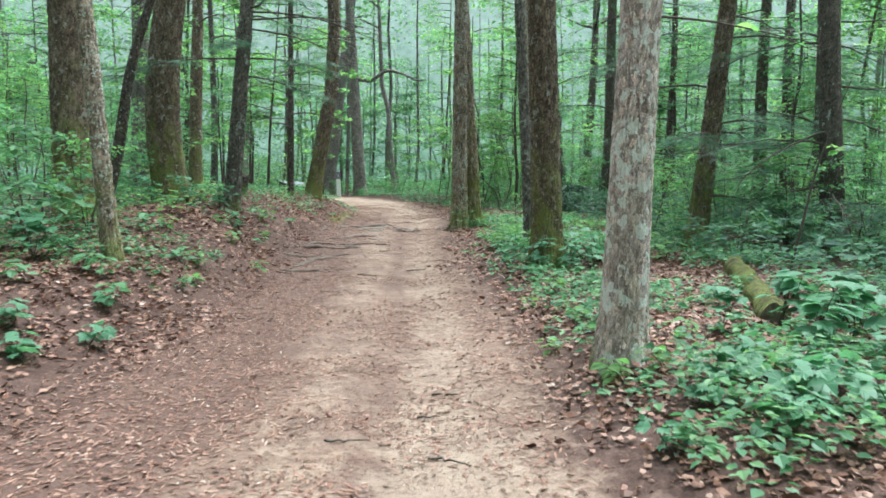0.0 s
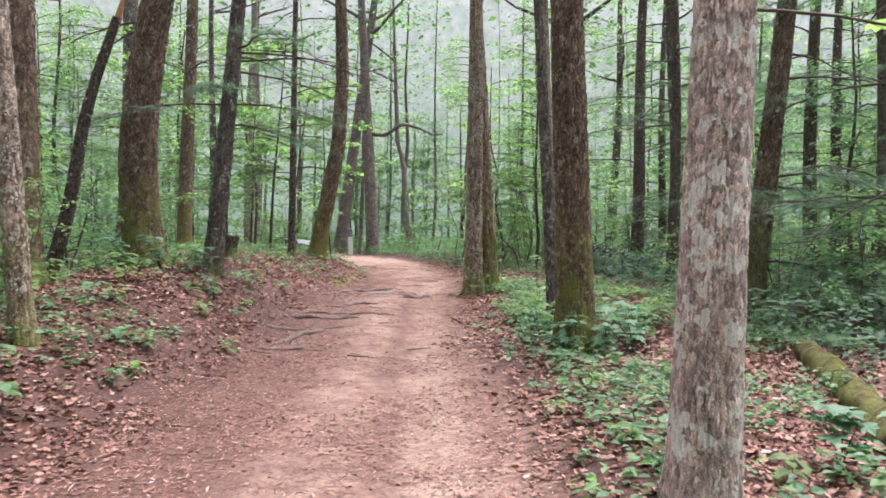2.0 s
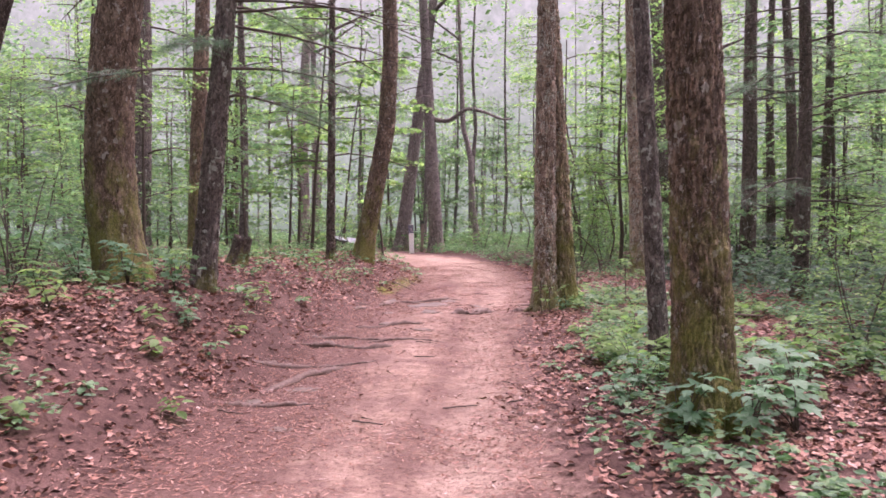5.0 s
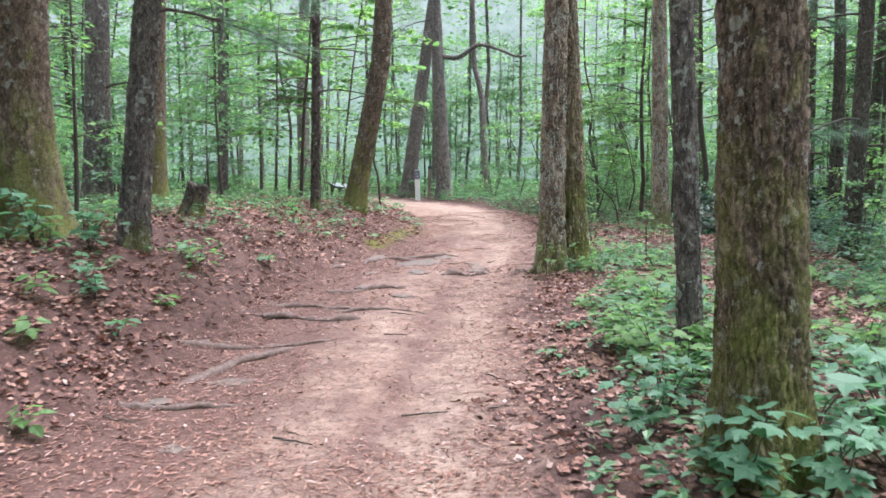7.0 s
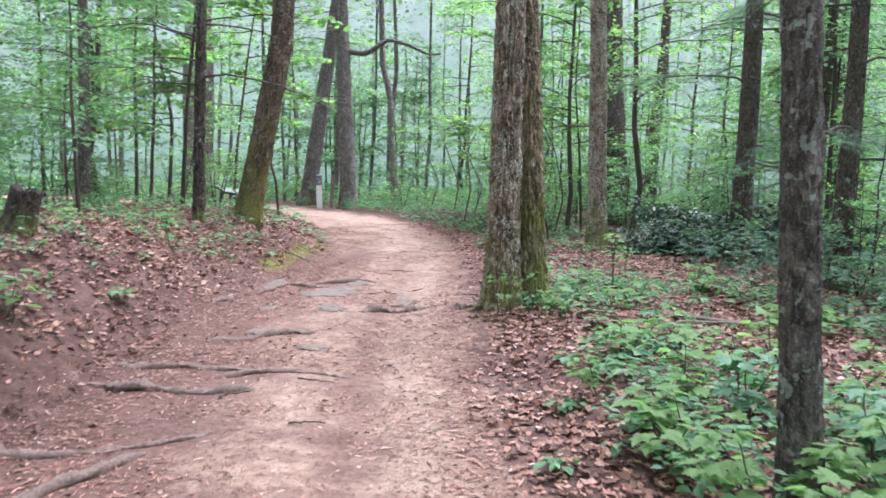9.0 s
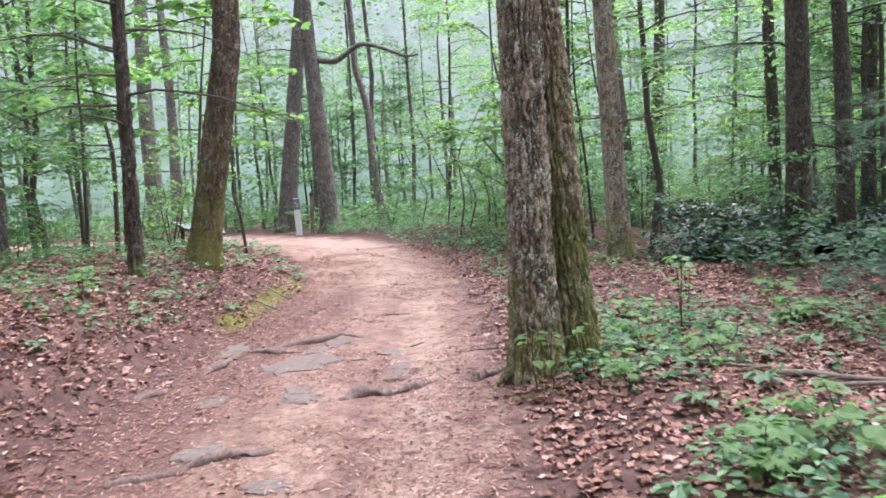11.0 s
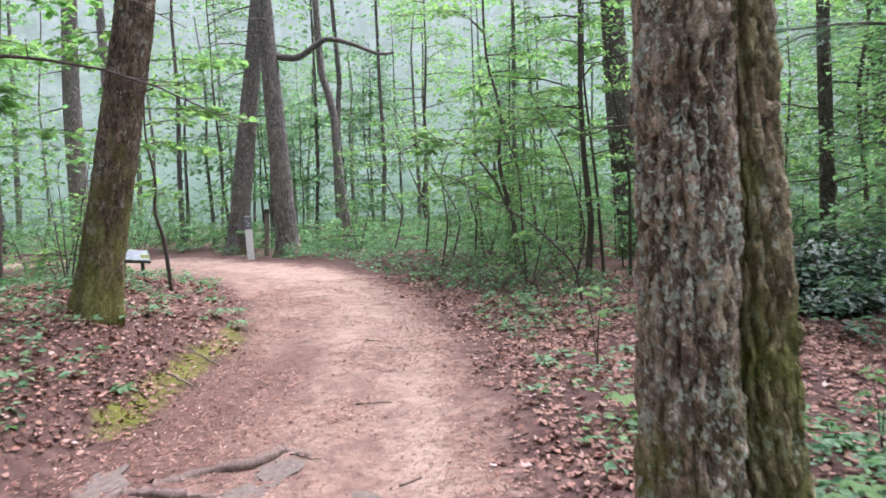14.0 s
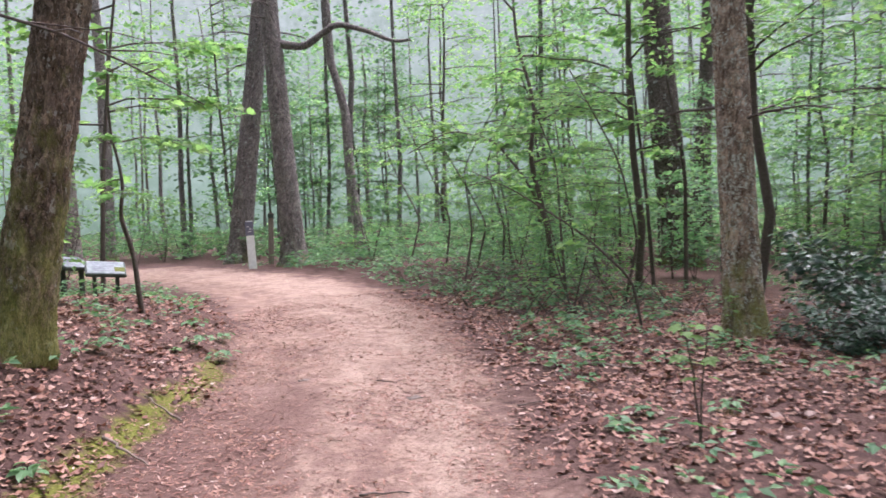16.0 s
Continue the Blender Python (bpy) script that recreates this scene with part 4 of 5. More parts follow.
low_plants(1600, -14, -5, 6, 22, 0.11, "ground_cover", "dense green undergrowth behind the bank", KITE, LEAF_BLUE, lambda x, y: smooth(2.6, 4.5, trail_at(x, y)[0]) * 0.9, 0.08, 0.6)
low_plants(1600, -4, 3, 29, 42, 0.11, "ground_cover", "low green plants along the trail's bend", KITE, LEAF_GROUND, lambda x, y: smooth(0.2, 0.8, trail_at(x, y)[0]), 0.05, 0.3)


# ---- the woods farther off: stems and foliage past counting ----
def far_woods(n, inner, outer, material, leaves, size):
    P, paths = [], []
    k = 0
    while k < n:
        a, r = rng.uniform(0, 2 * np.pi), rng.uniform(inner, outer)
        x, y = r * math.cos(a), 17 + r * math.sin(a)
        if trail_at(np.array([x]), np.array([y]))[0][0] < 3:
            continue
        z0, h = at_ground(x, y), rng.uniform(6, 19)
        z = np.linspace(-0.1, h, 6)
        w = np.cumsum(rng.normal(0, 0.12, (6, 2)), 0)
        paths.append((np.stack([x + w[:, 0], y + w[:, 1], z0 + z], 1), rng.uniform(0.03, 0.16) * (1 - 0.8 * z / h)))
        for c in range(12):
            u = rng.uniform(0.08, 1)
            m = leaves // 12
            b = rng.uniform(0, 6.28)
            reach = rng.uniform(0.3, 1.9)
            centre = np.array([x + reach * math.cos(b), y + reach * math.sin(b), z0 + u * h])
            P.append(centre + rng.normal(0, 1, (m, 3)) * (0.75, 0.75, 0.16))
        k += 1
    P = np.concatenate(P)
    stuff("far_stems", mesh_of("far_stems", *tubes(paths, 5), BARK_HAZED, True), "thin stems of trees far back in the woods, greyed for haze", "far woods")
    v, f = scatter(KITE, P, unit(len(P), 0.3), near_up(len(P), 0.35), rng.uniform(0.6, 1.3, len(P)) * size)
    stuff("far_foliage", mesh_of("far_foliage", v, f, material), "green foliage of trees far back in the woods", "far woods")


far_woods(150, 24, 50, LEAF_UNDER, 830, 0.23)
# lighter leaf on these far trees, a little haze put into the foliage
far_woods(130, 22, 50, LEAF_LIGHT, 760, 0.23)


# ---- glowing backdrop with the distant mist painted in ----
def backdrop():
    g = Graph("glowing_mist_backdrop")
    p = g.coords(own=False)
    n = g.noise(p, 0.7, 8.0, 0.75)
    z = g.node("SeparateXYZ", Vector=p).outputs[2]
    # mist, paler upward, painted into an emission that also lights the woods
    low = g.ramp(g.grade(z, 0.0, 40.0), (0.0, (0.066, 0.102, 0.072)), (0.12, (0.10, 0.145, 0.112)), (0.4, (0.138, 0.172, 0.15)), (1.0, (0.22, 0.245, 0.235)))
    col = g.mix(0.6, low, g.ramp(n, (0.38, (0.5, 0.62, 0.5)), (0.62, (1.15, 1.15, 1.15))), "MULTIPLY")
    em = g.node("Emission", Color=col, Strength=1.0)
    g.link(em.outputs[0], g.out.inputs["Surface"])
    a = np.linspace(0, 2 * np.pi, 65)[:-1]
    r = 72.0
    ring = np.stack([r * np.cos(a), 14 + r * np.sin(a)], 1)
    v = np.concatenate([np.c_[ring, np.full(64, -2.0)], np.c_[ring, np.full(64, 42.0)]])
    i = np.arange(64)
    tagged(new("backdrop", mesh_of("backdrop", v, np.stack([i, (i + 1) % 64, (i + 1) % 64 + 64, i + 64], 1), g.mat, True)), "glowing backdrop with the pale mist of far woods painted in", "backdrop", "", "structure")


backdrop()


# ---- bare roots and stones in the trail ----
def root(line, r):
    """A bare root along a bent line, half sunk in the trail."""
    n = 30
    s = np.linspace(0, 1, n)
    c = np.array(line, float)
    u = np.linspace(0, 1, len(c))
    w = np.cumsum(rng.normal(0, 0.012, (n, 2)), 0) * np.sin(s * np.pi)[:, None] ** 0.5
    x, y = np.interp(s, u, c[:, 0]) + w[:, 0], np.interp(s, u, c[:, 1]) + w[:, 1]
    for k in range(2):
        x[1:-1], y[1:-1] = (x[:-2] + x[1:-1] + x[2:]) / 3, (y[:-2] + y[1:-1] + y[2:]) / 3
    r = r * 1.15
    z = land(x, y) + r * (0.05 + 0.25 * np.sin(s * np.pi * rng.uniform(2, 4) + rng.uniform(0, 6))) - r * 0.9 * np.abs(2 * s - 1) ** 4
    rad = r * (1 - 0.5 * s) * rng.uniform(0.75, 1.25, n)
    v, f = tubes([(np.stack([x, y, z], 1), rad)], 12)
    v = v + (fbm(v * 26, 3) - 0.5)[:, None] * r * 1.2
    tagged(new("tree_root", mesh_of("tree_root", v, f, ROOT, True)), "bare brown tree root crossing the trail", "tree root", "roots across the trail")


for x0, y0, x1, y1, r in ((-2.95, 15.4, -1.55, 15.5, 0.055), (-2.0, 15.85, -0.95, 15.9, 0.03), (-2.9, 15.9, -1.7, 15.95, 0.04), (-2.5, 13.0, -1.9, 14.3, 0.05), (-2.9, 13.9, -1.6, 14.6, 0.035), (-2.4, 16.9, -1.3, 17.4, 0.04), (-2.6, 12.4, -1.7, 12.7, 0.03)):
    root([(x0, y0), (x1, y1)], r)
for line, r in (
    ([(-2.36, 20.88), (-2.09, 21.10), (-1.76, 21.02), (-1.58, 21.33), (-1.19, 21.03)], 0.050),
    ([(-2.53, 20.72), (-2.12, 20.55), (-1.61, 20.46)], 0.040),
    ([(-1.19, 18.27), (-0.93, 18.57), (-0.69, 18.62), (-0.42, 18.74)], 0.060),
    ([(-2.61, 19.48), (-2.52, 19.82), (-2.51, 20.87)], 0.050),
    ([(-2.85, 18.50), (-2.74, 18.63), (-2.64, 18.73)], 0.040),
    ([(-2.95, 19.27), (-2.60, 19.35)], 0.025),
    ([(-0.14, 18.60), (0.06, 18.77), (0.25, 18.97)], 0.050),
    ([(-0.25, 19.92), (0.03, 19.93), (0.37, 19.79)], 0.025),
    ([(-0.56, 19.29), (-0.71, 19.11), (-0.91, 19.04)], 0.030),
):
    root(line, r)


def stone(x, y, sx, sy, sz):
    bm = bmesh.new()
    bmesh.ops.create_icosphere(bm, subdivisions=3, radius=1)
    v = np.array([q.co for q in bm.verts])
    d = 0.45 + 1.1 * fbm(v * 3.1 + x * 3 + y, 3)
    v = v * d[:, None] * (sx, sy, sz)
    v[:, 2] = np.minimum(v[:, 2], sz * 0.65)
    for q, c in zip(bm.verts, v):
        q.co = c
    bm.normal_update()
    me = bpy.data.meshes.new("stone")
    bm.to_mesh(me)
    bm.free()
    me.materials.append(STONE)
    ob = new("stone", me)
    ob.matrix_basis = pose(x, y, at_ground(x, y, -0.5 * sz), 0, 0, rng.uniform(-25, 25))
    tagged(ob, "flat weathered grey stone sunk in the trail", "stone", "stones in the trail")


for a in ((-1.70, 19.76, 0.36, 0.45, 0.07), (-1.55, 21.03, 0.17, 0.36, 0.09), (-0.79, 19.47, 0.19, 0.45, 0.05), (-2.27, 18.55, 0.15, 0.23, 0.05), (-1.51, 18.47, 0.16, 0.34, 0.05), (-2.70, 20.77, 0.19, 0.45, 0.06), (-0.95, 20.33, 0.14, 0.33, 0.04), (-1.66, 20.52, 0.16, 0.22, 0.06),
          (-2.1, 13.2, 0.25, 0.12, 0.05), (-1.9, 17.4, 0.25, 0.2, 0.06), (-1.4, 16.7, 0.18, 0.12, 0.05), (-1.9, 11.8, 0.16, 0.1, 0.04), (-2.4, 12.6, 0.12, 0.1, 0.04), (-1.95, 25.9, 0.07, 0.06, 0.04), (-0.85, 25.0, 0.12, 0.09, 0.03)):
    stone(*a)


# ---- dead wood ----
def lying_stick(x0, y0, x1, y1, r, label, material=DEAD, lift=0.3, z_end=0.0):
    n = 9
    s = np.linspace(0, 1, n)
    x, y = x0 + (x1 - x0) * s + rng.normal(0, 0.012, n), y0 + (y1 - y0) * s + rng.normal(0, 0.012, n)
    z = land(x, y, True) + r * lift + 0.012 + z_end * s
    z = np.maximum(np.interp(s, [0, 1], [z[0], z[-1]]), z)
    v, f = tubes([(np.stack([x, y, z], 1), r * (1 - 0.55 * s))], 7)
    tagged(new("stick", mesh_of("stick", v, f, material, True)), label, "stick", "fallen sticks")


lying_stick(0.9, 25.6, 1.25, 25.2, 0.02, "short pale dead stick on the leaf litter")
lying_stick(-3.05, 23.55, -2.62, 23.25, 0.014, "pale thin dead stick on the mossy bank")
lying_stick(2.0, 17.8, 3.3, 16.7, 0.025, "dead grey branch lying among seedlings", z_end=0.1)
lying_stick(2.1, 17.4, 3.4, 17.0, 0.018, "dead grey branch lying among seedlings", z_end=0.12)
lying_stick(1.4, 18.25, 2.1, 17.95, 0.018, "dead grey branch lying among seedlings")
lying_stick(1.2, 17.9, 2.0, 17.7, 0.014, "dead grey branch lying among seedlings")
lying_stick(-2.7, 24.3, -3.1, 24.6, 0.012, "pale thin dead stick on the mossy bank")
for i in range(26):
    y = rng.uniform(3, 26)
    x = rng.uniform(-2.6, 0.4)
    a, n = rng.uniform(-0.7, 0.7), rng.uniform(0.12, 0.35)
    lying_stick(x, y, x + n * math.cos(a), y + n * math.sin(a), rng.uniform(0.005, 0.009), "small brown twig lying on the trail", TWIG)


def brush(x, y, s):
    """A heap of bare brown shoots and dead twigs."""
    t = thing("brush", pose(x, y, at_ground(x, y, -0.03), 0, 0, rng.uniform(0, 360)) @ Matrix.Scale(s, 4), "low tangle of bare brown twigs at the trail's edge", "brush", "brush beside the trail")
    paths = []
    for i in range(9):
        a = rng.uniform(0, 6.28)
        p, q = twiggy((rng.normal(0, 0.18), rng.normal(0, 0.18), 0.0), (math.cos(a), math.sin(a), 0), rng.uniform(0.35, 0.8), rng.uniform(0.5, 1.6), -0.25, 0.009, 8)
        piece("stem", mesh_of("stem", *tubes(p[:1], 5), TWIG, True), t)
        paths += p[1:]
    tagged(piece("twig_mass", mesh_of("twig_mass", *tubes(paths, 3), DEAD, True), t), kind="stuff")


for a in ((0.75, 28.6, 1.0), (1.3, 28.9, 1.1), (1.9, 28.4, 0.9), (0.2, 30.2, 1.0), (0.9, 30.6, 1.1), (-0.3, 31.6, 1.0), (2.4, 29.4, 1.2), (1.6, 27.8, 0.8), (0.4, 32.4, 1.1), (-0.9, 33.4, 1.0), (2.9, 28.2, 1.0)):
    brush(*a)


def mossy_log():
    a, b = np.array([4.1, 11.2]), np.array([3.05, 7.2])
    s = np.linspace(0, 1, 40)
    x, y = a[0] + (b[0] - a[0]) * s, a[1] + (b[1] - a[1]) * s
    z = land(x, y, False) + 0.06
    pts = np.stack([x, y, z], 1)
    v, f = tubes([(pts, np.full(40, 0.125))], 28)
    v = v + (fbm(v * 6, 4) - 0.5)[:, None] * 0.11
    centre = pts[20].copy()
    t = thing("fallen_log", Matrix.Translation(centre), "rotting moss-covered log lying in the undergrowth", "log")
    piece("log_body", mesh_of("log_body", v - centre, f, LOG, True), t)
    for k in (0, 39):
        ring = np.concatenate([v[k * 28:(k + 1) * 28], [pts[k]]]) - centre
        i = np.arange(28)
        piece("sawn_end", mesh_of("sawn_end", ring, np.stack([i, (i + 1) % 28, np.full(28, 28)], 1), DEAD), t)


mossy_log()


def stump():
    x, y = -4.5, 17.5
    t = thing("stump", pose(x, y, at_ground(x, y, -0.05), 0, 14, 20), "dark broken rotting tree stump on the bank", "stump")
    th = np.arange(32) * 2 * np.pi / 32
    zs = np.linspace(0, 1, 14)
    top = 0.42 + 0.16 * fbm(np.stack([np.cos(th) * 2, np.sin(th) * 2, th * 0 + 3], 1), 3)
    Z = zs[:, None] * top[None]
    r = 0.15 * (1 + 0.5 * np.exp(-Z / 0.12)) * (1 + 0.2 * (fbm(np.stack([np.cos(th)[None] * 3 + Z * 0, np.sin(th)[None] * 3 + Z * 0, Z * 3], 2).reshape(-1, 3), 3).reshape(Z.shape) - 0.5))
    v = np.stack([r * np.cos(th), r * np.sin(th), Z], 2).reshape(-1, 3)
    inner = np.stack([0.6 * r[-1] * np.cos(th), 0.6 * r[-1] * np.sin(th), top * 0.65], 1)
    v = np.concatenate([v, inner, [(0, 0, 0.24)]])
    i, a = np.arange(32), np.arange(14)[:, None] * 32
    lo, hi = (a + i[None]).ravel(), (a + (i[None] + 1) % 32).ravel()
    f = np.stack([lo, hi, hi + 32, lo + 32], 1)
    c = 14 * 32
    f2 = np.stack([c + i, c + (i + 1) % 32, np.full(32, c + 32), np.full(32, c + 32)], 1)[:, :3]
    f = np.concatenate([np.stack([f[:, 0], f[:, 1], f[:, 2]], 1), np.stack([f[:, 0], f[:, 2], f[:, 3]], 1), f2])
    piece("stump_body", mesh_of("stump_body", v, f, BARK_PINE, True), t)


stump()


# ---- marker post and panels at the bend ----
def box(sx, sy, sz, bevel=0.006, taper=1.0):
    bm = bmesh.new()
    bmesh.ops.create_cube(bm, size=1)
    for q in bm.verts:
        k = taper if q.co.z > 0 else 1.0
        q.co = Vector((q.co.x * sx * k, q.co.y * sy * k, (q.co.z + 0.5) * sz))
    bmesh.ops.bevel(bm, geom=bm.edges[:], offset=bevel, segments=2, affect="EDGES")
    return bm


def marker_post():
    x, y = -4.86, 37.2
    t = thing("marker_post", pose(x, y, at_ground(x, y, -0.05), 0, -2, 12), "white-painted wooden trail marker post with a dark top plate", "marker post")
    part("post", box(0.19, 0.17, 1.22, 0.012), WHITE, t)
    p = part("plate", box(0.198, 0.178, 0.34, 0.004), PLATE, t, "dark grey-blue number plate")
    p.location = (0, 0, 0.86)
    for dx, dz, w in ((-0.03, 0.21, 0.05), (0.02, 0.15, 0.06), (0.0, 0.09, 0.08)):
        m = part("mark", box(w, 0.004, 0.02, 0.001), WHITE, p, "small pale mark")
        m.location = (dx, -0.092, dz)
    x, y = -4.62, 38.3
    t = thing("wooden_post", pose(x, y, at_ground(x, y, -0.05), 0, 2, 5), "weathered brown wooden post behind the marker", "post")
    part("post", box(0.13, 0.13, 1.38, 0.012), WOOD_POST, t)
    c = part("cap", box(0.15, 0.15, 0.12, 0.01), PANEL_FRAME, t, "dark cap")
    c.location = (0.0, 0, 1.24)


marker_post()


def trail_panel(x, y, yaw, high, label, wide=0.56):
    t = thing("trail_panel", pose(x, y, at_ground(x, y, -0.05), 0, 0, yaw), label, "sign panel", "trail panels")
    for dx in (-wide * 0.28, wide * 0.28):
        p = part("leg", box(0.06, 0.06, high, 0.006), PANEL_FRAME, t, "dark leg")
        p.location = (dx, 0, 0)
    slope = pose(0, 0, high, 20, 6, 0)
    f = part("panel_frame", box(wide, 0.50, 0.05, 0.01), PANEL_FRAME, t, "dark green frame")
    f.matrix_basis = slope
    b = part("panel_board", box(wide - 0.05, 0.45, 0.012, 0.003), PANEL, t, "faded pale printed board")
    b.matrix_basis = slope @ pose(0, 0, 0.047)
    for k in range(5):
        m = part("text_line", box(0.30 if k else 0.42, 0.018, 0.002, 0.0005), PLATE, b, "unreadable dark line of print")
        m.location = (-0.03, 0.15 - 0.07 * k, 0.0125)
    m = part("picture", box(0.14, 0.16, 0.002, 0.0005), MOSS, b, "small green picture")
    m.location = (0.19, -0.07, 0.0125)


trail_panel(-5.42, 29.7, 25, 0.47, "faded pale information panel on two low dark legs")
trail_panel(-6.0, 29.9, 60, 0.62, "weathered information panel on dark legs beside the trail")


# ---- near plants whose leaves can be told apart ----
def leaf_mesh(template, material, name="leaf"):
    return mesh_of(name, template[0], template[1], material)


LEAF_MESHES = {"lobed": leaf_mesh(LOBED, LEAF_BLUE), "oval": leaf_mesh(OVAL, LEAF_GROUND), "bright": leaf_mesh(OVAL, LEAF_LIGHT), "maple": leaf_mesh(LOBED, LEAF_LIGHT)}


def seedling(height, stems, leaves, size, kind, label, spread=0.3, name="seedling", droop=0.35):
    t = thing(name, Matrix(), label, "seedling" if height < 0.5 else "shrub", "plants beside the trail")
    for k in range(stems):
        a = rng.uniform(0, 6.28)
        n = 6
        s = np.linspace(0, 1, n)
        h = height * rng.uniform(0.65, 1.1)
        out = spread * rng.uniform(0.3, 1.0)
        pts = np.stack([out * s ** 1.4 * math.cos(a) + rng.normal(0, 0.008, n), out * s ** 1.4 * math.sin(a) + rng.normal(0, 0.008, n), -0.03 + h * s], 1)
        pts[0, :2] *= 0.2
        piece("stem", mesh_of("stem", *tubes([(pts, 0.006 * (1 - 0.6 * s) * (0.6 + height))], 5), TWIG, True), t)
        for i in range(leaves):
            u = 1.0 if i < 3 else rng.uniform(0.45, 1.0)
            p = np.array([np.interp(u, s, pts[:, c]) for c in range(3)])
            b = i * 2.4 + rng.uniform(-0.4, 0.4)
            d = Vector((math.cos(b), math.sin(b), -rng.uniform(0, droop)))
            p = Vector(p) + d * 0.03
            up = Vector((rng.normal(0, 0.25), rng.normal(0, 0.25), 1))
            side = d.cross(up).normalized()
            nor = side.cross(d).normalized()
            d = d.normalized()
            z = size * rng.uniform(0.6, 1.25)
            ob = new("leaf", LEAF_MESHES[kind])
            ob.parent = t
            ob.matrix_basis = Matrix.Translation(p) @ Matrix((side, d, nor)).transposed().to_4x4() @ Matrix.Scale(z, 4)
    return t


def set_out(proto, spots):
    for k, (x, y, s) in enumerate(spots):
        m = pose(x, y, at_ground(x, y), 0, 0, rng.uniform(0, 360)) @ Matrix.Scale(s, 4)
        if k:
            copy_thing(proto, m)
        else:
            proto.matrix_basis = m


set_out(seedling(0.55, 4, 7, 0.19, "lobed", "leafy shrub with broad lobed blue-green leaves", 0.38, "shrub"), [(2.75, 5.9, 1.05), (3.3, 6.3, 1.1), (3.0, 7.0, 1.1), (3.7, 7.2, 1.1), (2.35, 6.6, 0.8), (3.9, 6.2, 1.0), (4.4, 7.4, 1.0), (2.9, 5.0, 0.7), (-4.3, 8.3, 1.0), (-4.9, 9.3, 1.1)])
set_out(seedling(0.26, 3, 6, 0.15, "lobed", "low seedling with lobed blue-green leaves", 0.22), [(1.75, 5.0, 1), (2.0, 4.55, 1.1), (2.3, 4.9, 1), (1.9, 4.1, 1), (2.5, 4.3, 1.1), (1.5, 4.6, 0.7), (2.05, 5.5, 0.9), (2.6, 3.8, 1.0), (-3.05, 5.7, 1.0), (-3.4, 6.2, 1.1), (-2.9, 6.4, 0.8), (-3.6, 5.6, 1.0), (-3.2, 7.4, 0.8), (1.2, 4.0, 0.7)])
set_out(seedling(0.2, 2, 6, 0.11, "bright", "low seedling with bright green leaves", 0.16), [(1.25, 5.35, 1), (1.1, 5.5, 0.9), (1.55, 5.45, 1), (2.1, 5.1, 1.1), (1.95, 6.3, 1), (2.3, 5.6, 1.1), (0.95, 6.6, 0.8), (1.3, 7.4, 1), (1.0, 8.6, 0.8), (1.4, 9.2, 1), (-2.9, 9.4, 1), (-3.2, 10.2, 1.1), (-2.75, 11.6, 1), (-3.3, 12.3, 1.1), (-3.7, 13.0, 1.1), (-3.2, 14.4, 1.0), (-3.9, 11.2, 1.1), (-4.3, 12.4, 1.2)])
set_out(seedling(0.5, 6, 8, 0.125, "lobed", "shrub with lobed blue-green leaves at a tree's foot", 0.35, "shrub"), [(1.28, 11.0, 1.0), (1.7, 10.98, 0.95), (0.98, 11.75, 0.7), (1.15, 12.2, 0.8), (2.2, 11.5, 1.25), (2.45, 12.3, 1.0), (1.9, 11.9, 1.0), (-4.6, 14.35, 1.1), (-4.05, 14.4, 0.9), (-5.2, 14.3, 1.1), (-3.5, 13.6, 0.7), (1.6, 14.4, 1.0), (1.95, 13.6, 1.1)])
set_out(seedling(0.42, 5, 8, 0.105, "maple", "shrub with light green lobed leaves", 0.36, "shrub"), [(1.2, 13.1, 1.0), (1.35, 12.6, 0.9), (1.75, 12.9, 1.15), (1.15, 14.0, 0.8), (1.4, 14.9, 1.0), (0.85, 15.1, 0.7), (1.9, 15.3, 1.0), (2.3, 14.6, 1.1), (1.2, 16.0, 0.8), (1.8, 16.4, 0.9), (2.4, 16.0, 1.0), (2.7, 13.4, 1.1), (1.0, 19.2, 0.7), (0.95, 17.7, 0.7), (1.35, 18.9, 0.8)])
set_out(seedling(0.16, 2, 6, 0.10, "oval", "small green seedling in the leaf litter", 0.14), [(0.45, 14.0, 1), (0.55, 14.9, 1), (0.75, 16.1, 1.1), (0.6, 13.2, 1.0), (1.05, 15.5, 1.2), (1.3, 17.2, 1.2), (1.8, 17.6, 1.2), (1.5, 18.4, 1.1), (1.9, 18.9, 1.2), (2.2, 19.5, 1.2), (1.4, 19.8, 1.1), (2.6, 18.7, 1.2), (2.0, 20.4, 1.2), (0.95, 19.9, 0.9), (2.8, 19.8, 1.2), (0.7, 23.3, 1.0), (0.95, 23.6, 1.0), (1.5, 23.5, 1.1), (-3.35, 17.2, 1.2), (-3.6, 18.6, 1.1), (-3.5, 20.4, 1.1), (-3.8, 21.6, 1.2), (-3.2, 22.7, 1.1), (-3.0, 26.6, 1.3), (-3.4, 26.9, 1.3), (-3.2, 27.5, 1.2), (-3.7, 25.0, 1.2), (-3.6, 27.9, 1.3)])
set_out(seedling(0.18, 2, 6, 0.11, "oval", "small green seedling on the leafy bank", 0.15), spots_in(26, -6, -2.7, 5.5, 17, 0.35, 0.8, 1.4))
set_out(seedling(0.3, 3, 6, 0.12, "bright", "light green seedling on the leafy bank", 0.22), spots_in(16, -7, -3.2, 9, 21, 0.6, 0.7, 1.2))
set_out(seedling(0.22, 3, 6, 0.085, "maple", "light green seedling in the leaf litter", 0.2), spots_in(30, 0.8, 4.2, 12, 21.5, 0.5, 0.8, 1.4))
